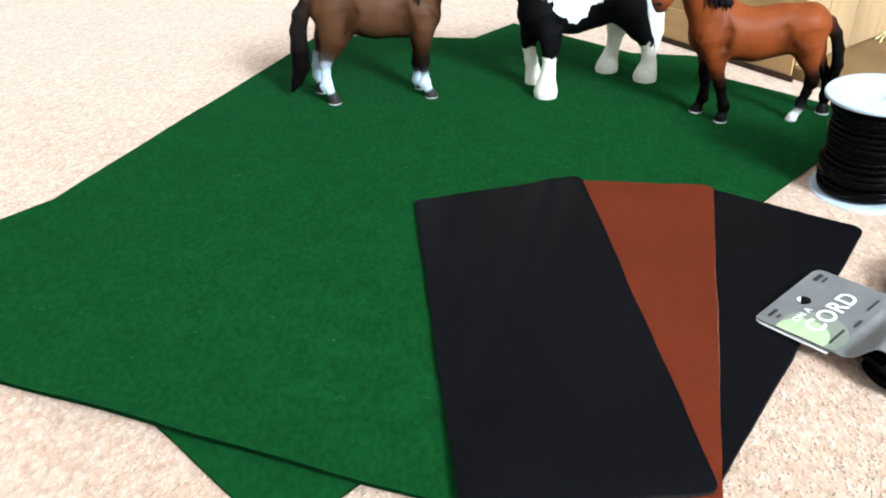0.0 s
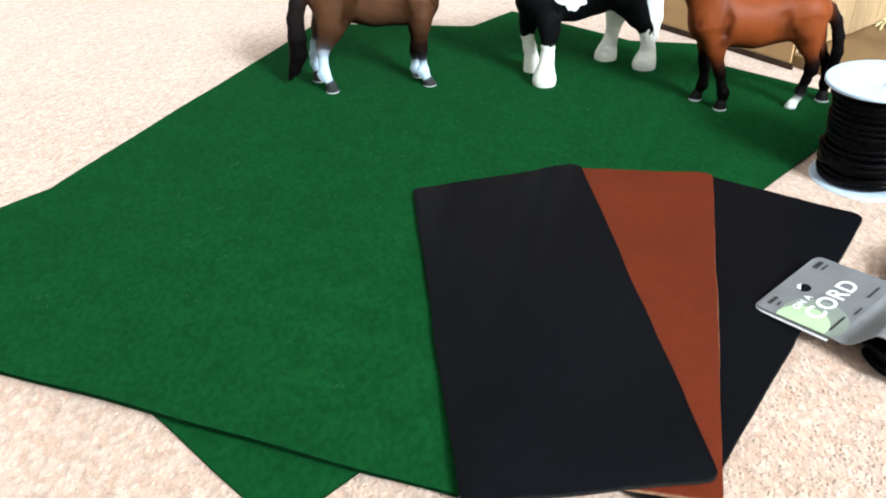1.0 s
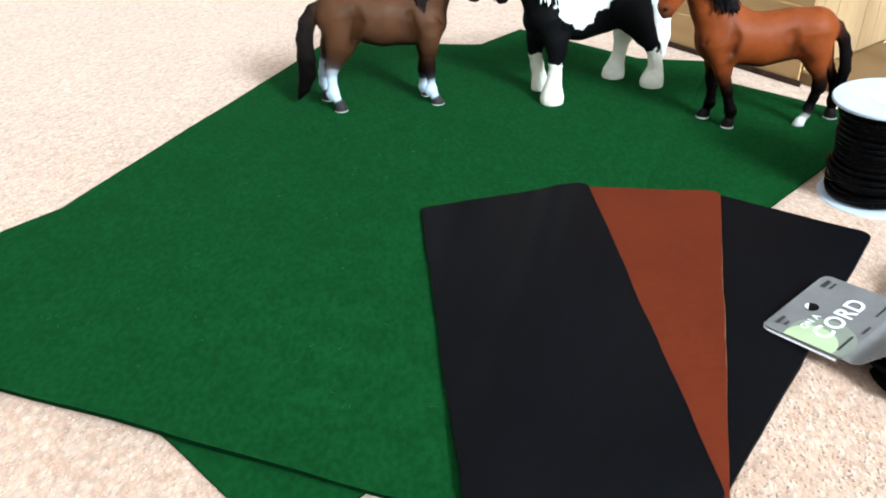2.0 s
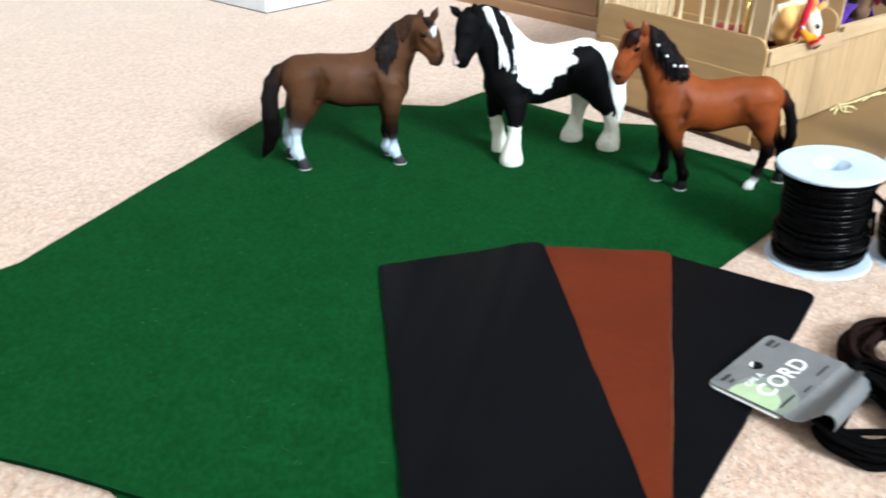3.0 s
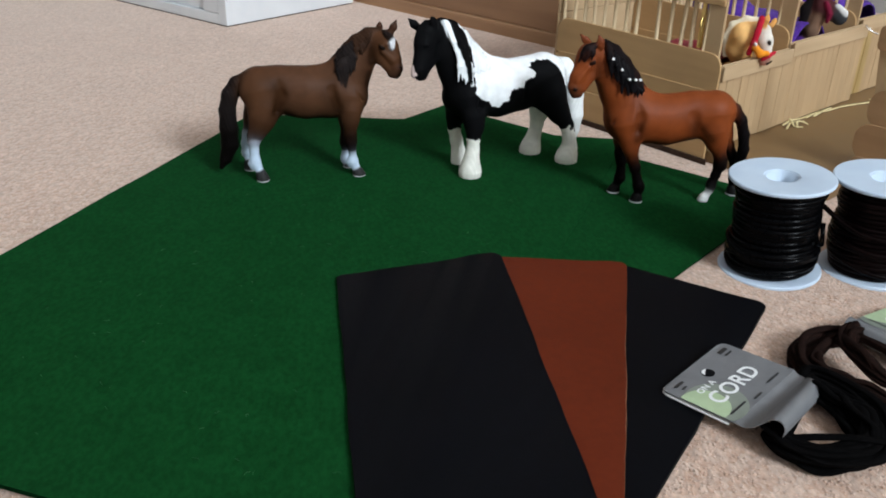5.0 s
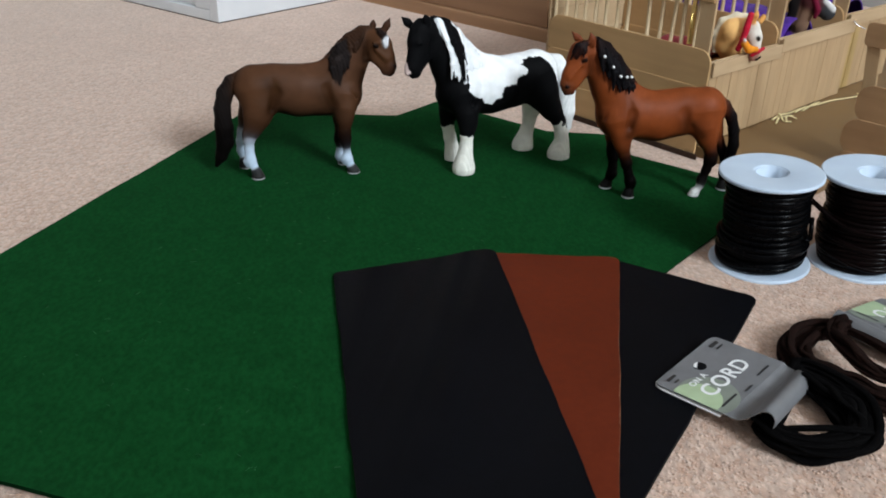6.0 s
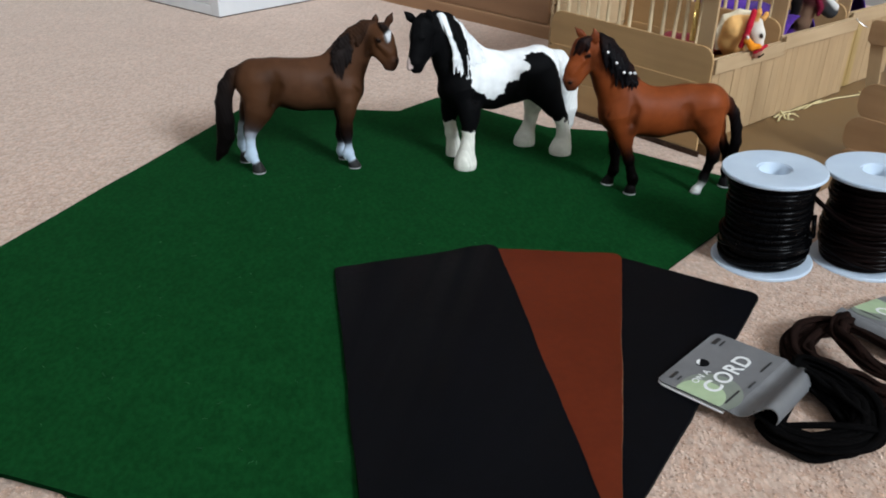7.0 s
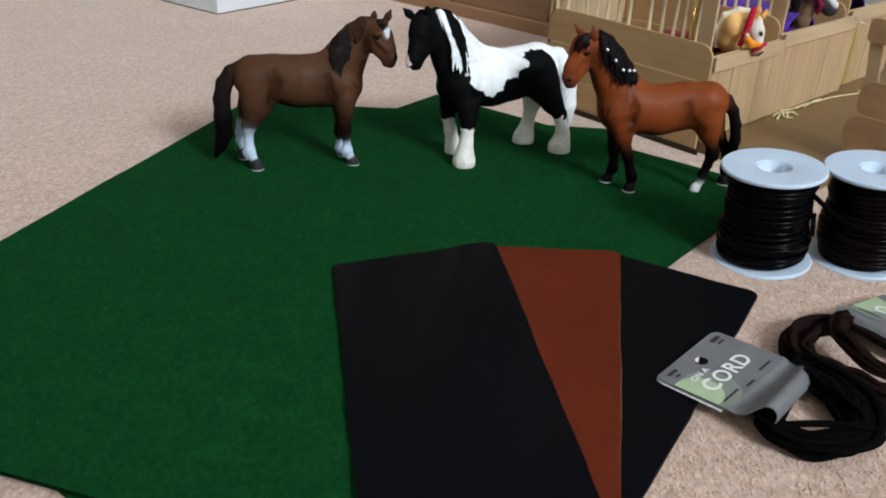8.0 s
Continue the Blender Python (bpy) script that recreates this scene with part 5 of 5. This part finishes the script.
def card_two():
    e = tagged(new("carded_cord"), "grey card folded round looped brown suede cord", "craft cord", "carded cords")
    e.matrix_basis = pose(0.2985, 0.401, 0, 0, 0, -59)
    back = e.matrix_basis.inverted()
    card(e, Matrix.Identity(4), False)
    local = lambda pts: [(back @ Vector((x, y, 0))).to_2d() for x, y in pts]
    ring = local([(0.2552, 0.3675), (0.2441, 0.3675), (0.231, 0.3595), (0.2212, 0.3472), (0.222, 0.336), (0.2285, 0.3265), (0.238, 0.316), (0.252, 0.304), (0.285, 0.296), (0.305, 0.312)])
    n0, n1 = Vector((0.043, -0.051)), Vector((0.012, -0.051))
    hank(e, M_SUEDE_BROWN, ring + [n0, n1], 15, 0.0052, 0.003, 0.0088, 21, {10: (0.0055, 0.0085), 11: (0.0055, 0.0085)})
    ring = local([(0.2575, 0.3665), (0.2495, 0.36), (0.2455, 0.35), (0.2475, 0.339), (0.2505, 0.3235), (0.262, 0.309), (0.289, 0.3), (0.3, 0.315)])
    hank(e, M_SUEDE_BROWN, ring + [n0, n1], 7, 0.0038, 0.009, 0.0135, 22, {8: (0.0055, 0.0085), 9: (0.0055, 0.0085)})
    return e


card_one()
card_two()


# ---- toy stable of craft sticks, on a card base ----
STABLE = pose(0.2667, 0.6408, 0, 0, 0, 38.3)     # local x along the front, y to the back
STAND = pose(0, 0, 0, 90, 0, 90)                 # a flat piece set upright along y


def base_card():
    rim = rounded(((0.0015, -0.104), (0.62, -0.104), (0.62, 0.21), (0.0015, 0.21)), 0.002, 2)
    e = tagged(new("card_base"), "brown card base board under the toy stables", "base board")
    e.matrix_basis = STABLE
    part("board", slab(rim, 0.0001, 0.0092, 0.0006), M_BASE, e)
    part("edge_strip", box(-0.0062, -0.0046, -0.006, 0.164, 0.0001, 0.0046, 0.0004), M_DARK_EDGE, e, "dark brown raw edge strip")


base_card()
board_mesh = {}


def stick_board(parent, length, height, m, r=0.011):
    """A wide craft stick with rounded upper corners."""
    key = (length, height)
    if key in board_mesh:
        return share(board_mesh[key], m, parent)
    rim = rounded(((0, 0), (length, 0), (length, height), (0, height)), (0.003, 0.003, r, r), 6)
    board_mesh[key] = part("board", slab(rim, 0, 0.0021, 0.0004), M_STICK, parent, m=m)
    return board_mesh[key]


def stable():
    e = tagged(new("toy_stable"), "toy stable of pale craft sticks with barred stalls", "toy stable")
    e.matrix_basis = STABLE
    rng = random.Random(8)
    bar_ob = None
    for b0, z0 in ((-0.0022, 0.002), (0.107, 0.0095), (0.228, 0.0095)):
        for i, z in enumerate((0.0, 0.0268, 0.0535)):
            stick_board(e, 0.1665 if b0 < 0 else 0.162, 0.0292 + (0.0022 if i == 2 else 0), pose(b0 - 0.0009 * (2 - i), (-0.0025 if b0 < 0 else 0.003) + 0.0022 * (i % 2), z0 + z, 90, 0, 90) @ pose(0, 0, 0, 0, 0, (-0.9, 0.4, 0.6)[i]))
        for k in range(14):
            y = 0.0166 + 0.011 * k
            if y > 0.15 and b0 > 0:
                continue
            if b0 < 0 and k == 5:                # one bar is missing
                continue
            if bar_ob is None:
                v, f = tube([(0, 0, 0), (0, 0, 0.044)], 0.0031, 0.0031, sides=8, up=(0, 1, 0))
                bar_ob = from_arrays("bar", v, f, M_BAR, e, smooth=True, m=pose(b0 + 0.0036, y, 0.08))
            else:
                share(bar_ob, pose(b0 + 0.0036 + rng.uniform(-0.0004, 0.0004), y + rng.uniform(-0.0008, 0.0008), 0.08, rng.uniform(-2, 2), rng.uniform(-1, 1), 0), e)
        part("top_rail", box(b0 + 0.001, b0 + 0.0066, 0.003, 0.165, 0.1225, 0.127, 0.0006), M_STICK, e)
        part("post", box(b0 + 0.0025, b0 + 0.0052, 0.002, 0.0165, 0.0095, 0.165, 0.0006), M_PLANK, e)
        if b0 > 0:
            part("post", box(b0 + 0.0025, b0 + 0.0052, 0.15, 0.164, 0.0095, 0.165, 0.0006), M_PLANK, e)
    # front: upright planks under a flat rail, in three runs
    plank_ob = None
    for b0, b1, zt, back in ((0.0025, 0.1078, 0.066, 0.0), (0.1079, 0.2445, 0.0705, 0.0), (0.2455, 0.36, 0.0735, 0.007)):
        n = int((b1 - b0) / 0.0097)
        for i in range(n):
            m = pose(b0 + (i + 0.5) * (b1 - b0) / n, back + rng.uniform(-0.0003, 0.0003), 0.0096 + rng.uniform(0, 0.0006), 0, rng.uniform(-0.25, 0.25), 0)
            m = m @ Matrix.Diagonal(((b1 - b0) / n / 0.0097 * 0.988, 1, zt / 0.07, 1))
            if plank_ob is None:
                plank_ob = part("plank", box(-0.00485, 0.00485, -0.0018, 0, 0, 0.07, 0.00025, 1), M_PLANK, e, m=m)
            elif back and i < 3:
                part("plank", box(-0.00485, 0.00485, -0.0018, 0, 0, 0.07, 0.00025, 1), M_VARNISH, e, "yellow varnished plank", m=m)
            else:
                share(plank_ob, m, e)
        part("front_rail", box(b0 - 0.0002, b1 - 0.0002, -0.0041 + back, -0.002 + back, zt, zt + 0.0118, 0.0005), M_RAIL, e)
        part("inner_rail", box(b0, b1, 0.0006 + back, 0.0024 + back, zt, zt + 0.0115, 0.0005), M_RAIL, e)
    # back wall of long sticks
    for i in range(5):
        part("back_board", box(0.0, 0.36, 0.1655, 0.168, 0.0096 + 0.0272 * i, 0.0364 + 0.0272 * i, 0.0006), M_RAIL, e)
    # brass latch on the first rail
    latch = part("latch", box(-0.0005, 0.0012, 0.0185, 0.0225, 0.088, 0.124, 0.0005), M_BRASS, e, "small brass latch")
    from_arrays("hook", *tube(spline([(-0.001, 0.0205, 0.112), (-0.0035, 0.0195, 0.106), (-0.003, 0.0185, 0.097), (-0.001, 0.019, 0.09)], 6), 0.0016, 0.0016, sides=6), M_BRASS, latch, smooth=True)
    return e


stable()


def stall_right():
    """The end of a second stick-built stall."""
    e = tagged(new("toy_stall"), "toy stall wall of stacked craft sticks with a post", "toy stable")
    e.matrix_basis = pose(0.3715, 0.6, 0, 0, 0, -52)
    for i, (z, x, hgt) in enumerate(((0.0096, -0.0038, 0.0125), (0.0195, -0.0058, 0.0285), (0.046, -0.0016, 0.0285))):
        rim = rounded(((x, 0), (x + 0.15, 0), (x + 0.15, hgt), (x, hgt)), min(0.0115, hgt * 0.45), 6)
        part("board", slab(rim, 0, 0.0022, 0.0004), M_STICK_SHADED, e, m=pose(0, -0.0012 * (2 - i), z, 90, 0, 0))
    for x, lean in ((0.0065, -7), (0.128, 0)):
        part("post", box(0, 0.0098, 0.0008, 0.0032, 0, 0.1, 0.0005), M_PLANK, e, m=pose(x, 0, 0.0102, 0, lean, 0))
    rim = rounded(((-0.0065, 0), (0.15, 0), (0.15, 0.0175), (-0.0065, 0.0175)), 0.004, 5)
    part("top_rail", slab(rim, 0, 0.0024, 0.0004), M_STICK_SHADED, e, m=pose(0, 0.0004, 0.1015, 90, 0, 0))
    part("back_post", box(0.045, 0.053, 0.05, 0.0525, 0.0096, 0.114, 0.0005), M_PLANK, e)


stall_right()


def rug(label, mat, b, a0, a1, w, top, seed):
    """A fleece rug draped over a plump back inside a stall."""
    rng = random.Random(seed)
    v, f, n, m = [], [], 26, 22
    for j in range(m + 1):
        for i in range(n + 1):
            t = math.pi * i / n
            y = a0 + (a1 - a0) * j / m
            swell = 1 + 0.05 * math.sin(9 * j / m + seed) + 0.03 * math.sin(5 * t + j)
            end = 1 - 0.12 * abs(2 * j / m - 1) ** 4
            v.append((b + w / 2 * math.copysign(abs(math.cos(t)) ** 0.7, math.cos(t)) * swell, y, 0.0096 + (top - 0.0096) * max(math.sin(t), 0) ** 0.6 * swell * end))
    for j in range(m):
        for i in range(n):
            a = j * (n + 1) + i
            f.append((a, a + 1, a + n + 2, a + n + 1))
    ob = from_arrays("horse_rug", v, f, mat, smooth=True, m=STABLE)
    so = ob.modifiers.new("thickness", "SOLIDIFY")
    so.thickness = 0.0015
    tagged(ob, label, "rug", "toy horse rugs")


rug("red fleece rug over a toy back in the stall", M_RED, 0.058, 0.03, 0.088, 0.05, 0.0735, 1)
rug("purple fleece rug over a toy back in the stall", M_PURPLE, 0.166, 0.014, 0.15, 0.075, 0.094, 2)
rug("purple fleece rug heaped in the end stall", M_PURPLE, 0.285, 0.02, 0.15, 0.07, 0.1, 3)


def feeder():
    e = tagged(new("toy_crate"), "tiny pale wooden slatted crate in the stall", "crate")
    e.matrix_basis = STABLE @ pose(0.02, 0.115, 0.0096)
    for i in range(6):
        part("slat", box(0.0, 0.045, -0.014 + 0.0057 * i, -0.0105 + 0.0057 * i, 0.0595, 0.0615, 0.0004), M_PLANK, e)
    for x in (0.002, 0.041):
        for y in (-0.013, 0.016):
            part("leg", box(x, x + 0.003, y - 0.0015, y + 0.0015, 0, 0.0592, 0.0004), M_PLANK, e)
        part("cross_bar", box(x, x + 0.003, -0.0112, 0.0142, 0.05, 0.054, 0.0004), M_PLANK, e)


feeder()


def raffia(pts):
    v, f = tube(spline(pts, 8), 0.0021, 0.0011, sides=6)
    tagged(from_arrays("raffia_strand", v, f, M_STRAW, smooth=True, m=STABLE), "pale yellow raffia strand on the card base", "raffia", "raffia strands")


raffia([(0.105, -0.013, 0.0103), (0.116, -0.009, 0.0115), (0.127, -0.0065, 0.0105), (0.139, -0.011, 0.0103)])
raffia([(0.124, -0.0045, 0.014), (0.121, -0.009, 0.0125), (0.118, -0.0135, 0.0104), (0.122, -0.019, 0.0103)])
raffia([(0.15, -0.007, 0.0103), (0.17, -0.0055, 0.0108), (0.19, -0.008, 0.0104), (0.215, -0.01, 0.0103), (0.25, -0.019, 0.0104), (0.256, -0.016, 0.0115)])

raffia([(0.112, -0.0055, 0.0103), (0.126, -0.0048, 0.0118), (0.145, -0.0052, 0.0106), (0.168, -0.0046, 0.0104)])
raffia([(0.117, -0.0165, 0.0103), (0.123, -0.0125, 0.0135), (0.1295, -0.0135, 0.0125), (0.1335, -0.0175, 0.0104)])
raffia([(0.16, -0.009, 0.0103), (0.176, -0.0075, 0.0112), (0.186, -0.0055, 0.0106), (0.2, -0.0052, 0.0103)])


def hung_cloth():
    """A folded fleece cloth standing on the board beside the stall post."""
    v, f, n, m = [], [], 24, 16
    for j in range(m + 1):
        for i in range(n + 1):
            x, z = 0.012 + 0.04 * i / n, 0.0096 + 0.073 * j / m
            v.append((x, 0.016 + 0.003 * math.sin(9 * i / n) + 0.0012 * math.sin(17 * i / n + 3 * j / m), z + 0.002 * math.sin(7 * i / n) * j / m))
    for j in range(m):
        for i in range(n):
            a = j * (n + 1) + i
            f.append((a, a + 1, a + n + 2, a + n + 1))
    ob = from_arrays("fleece_cloth", v, f, M_TEAL, smooth=True, m=pose(0.3715, 0.6, 0, 0, 0, -52))
    so = ob.modifiers.new("thickness", "SOLIDIFY")
    so.thickness = 0.002
    tagged(ob, "teal fleece cloth standing in folds behind the stall post", "cloth")


hung_cloth()


def wire():
    v, f = tube(spline([(0.235, -0.0042, 0.0825), (0.237, -0.007, 0.0795), (0.2392, -0.0103, 0.0772), (0.2415, -0.0145, 0.0755)], 6), 0.001, 0.001, sides=6)
    tagged(from_arrays("wire", v, f, M_STEEL, smooth=True, m=STABLE), "thin silver wire hooked on the stall rail", "wire")


wire()


# ---- plush horses looking over the stall fronts ----
def palomino():
    h = Figure({"coat": (0.95, 0.54, 0.2), "face": (0.72, 0.66, 0.58), "mane": (0.85, 0.74, 0.55), "band": (0.5, 0.012, 0.035), "orange": (0.8, 0.27, 0.02), "eye": (0.02, 0.011, 0.008),
                "nose": (0.42, 0.2, 0.15), "ear": (0.75, 0.36, 0.1), "ring": (0.8, 0.78, 0.75)})
    h.chain("coat", 0.85, (-40, 95, 38, 19), (-12, 34, 40, 17), (-8, 20, 52, 14))
    h.chain("coat", 0.8, (1.0, 14.0, 69.8, 8.5), (-3.3, 5.0, 83.5, 10.7), (0.2, 0.0, 93.7, 10.1), (8.7, 0.0, 98.3, 6.9), soft=4)
    h.chain("face", 0.75, (13.6, -2.0, 98.3, 6.4), (16.8, -3.0, 91.1, 5.5), (19.0, -4.0, 83.8, 4.3), soft=3)
    h.chain("nose", 0.85, (19.9, -4.0, 78.9, 3.7), (18.9, -4.0, 75.1, 3.2), soft=2)
    h.chain("nose", 0.85, (15.1, -3.0, 76.2, 3.0), (14.4, -3.0, 72.4, 2.1), soft=2)
    h.chain("mane", 0.6, (11.5, 1.0, 106.9, 1.8), (-0.2, 0.0, 106.4, 2.3), (-10.3, -1.0, 101.0, 2.5), (-14.3, 0.0, 89.9, 2.3), (-12.6, 2.0, 75.6, 1.9), soft=2)
    h.chain("eye", 0.9, (20.0, -7.2, 91.4, 1.1), (20.6, -7.2, 90.6, 1.1), soft=0.9)
    h.chain("eye", 0.9, (21.5, -7.0, 73.7, 0.8), (24.4, -7.0, 76.9, 0.8), soft=0.9)
    h.chain("ear", 0.6, (13.6, -6.0, 104.4, 2.7), (15.0, -7.0, 108.8, 2.0), (15.7, -7.0, 112.4, 0.7), soft=2)
    h.chain("ear", 0.6, (19.0, 4.0, 102.7, 2.3), (20.6, 5.0, 105.8, 1.5), (21.0, 5.0, 108.1, 0.6), soft=2)
    h.chain("band", 0.9, (11.1, -8.0, 109.4, 2.2), (10.1, -10.5, 99.1, 2.5), (8.7, -11.0, 90.1, 2.3), (6.1, -9.0, 81.6, 2.1))
    h.chain("orange", 0.9, (10.6, -11.5, 87.2, 2.7), (14.9, -11.5, 82.7, 3.0), (19.9, -10.5, 83.5, 2.0), soft=1.5)
    h.chain("band", 0.9, (17.8, -9.5, 78.0, 1.5), (22.0, -10.0, 81.4, 1.5), (25.3, -6.0, 83.6, 1.4))
    h.chain("ring", 0.9, (10.2, -13.5, 90.3, 1.1), (10.7, -13.5, 89.9, 1.1), soft=0.9)
    ob = h.mesh("plush_horse", M_PLUSH, pose(0.29851, 0.68122, 0.0, 0, 0, -24.8), 0.7)
    tagged(ob, "golden plush toy horse with white face and red halter", "toy horse", "plush horses")


palomino()


def dark_plush():
    h = Figure({"coat": (0.2, 0.115, 0.075), "face": (0.075, 0.02, 0.022), "mane": (0.01, 0.008, 0.008), "band": (0.16, 0.008, 0.03), "rug": (0.095, 0.02, 0.32),
                "nose": (0.035, 0.036, 0.04), "blaze": (0.72, 0.7, 0.68), "ear": (0.06, 0.02, 0.02)})
    h.chain("coat", 0.85, (-6, 30, 42, 15), (-2, 6, 66, 7.5), (-0.5, 0, 84, 6.2), (3, 0, 99, 6.8))
    h.chain("coat", 0.85, (-32, 88, 40, 19), (-8, 30, 42, 17))
    h.chain("rug", 0.85, (-9, 18, 60, 13), (-6, 4, 70, 9.5))
    h.chain("face", 0.8, (4, -1, 105.5, 8.3), (12, -2, 102, 7.4))
    h.chain("nose", 0.85, (17, -3, 99.5, 7), (19.5, -4, 97.5, 6.6))
    h.chain("blaze", 0.7, (17, -5, 106, 2.6), (23, -7, 102, 2.6))
    h.chain("mane", 0.6, (-3, 0, 114, 4.5), (-8.6, -1, 101, 4.6), (-8.8, 0, 88, 4), (-7.5, 1, 80, 2.4))
    h.chain("band", 0.9, (6.5, -7.6, 109, 1.9), (11, -7.8, 100, 2), (10, -7, 93.5, 1.8))
    h.chain("ear", 0.6, (1, -4, 111, 3), (1, -5, 118, 1))
    ob = h.mesh("plush_horse", M_PLUSH, pose(0.388785, 0.75252, 0.0, 0, 0, -24.8), 1.0)
    tagged(ob, "dark brown plush toy horse with grey nose and purple rug", "toy horse", "plush horses")


dark_plush()
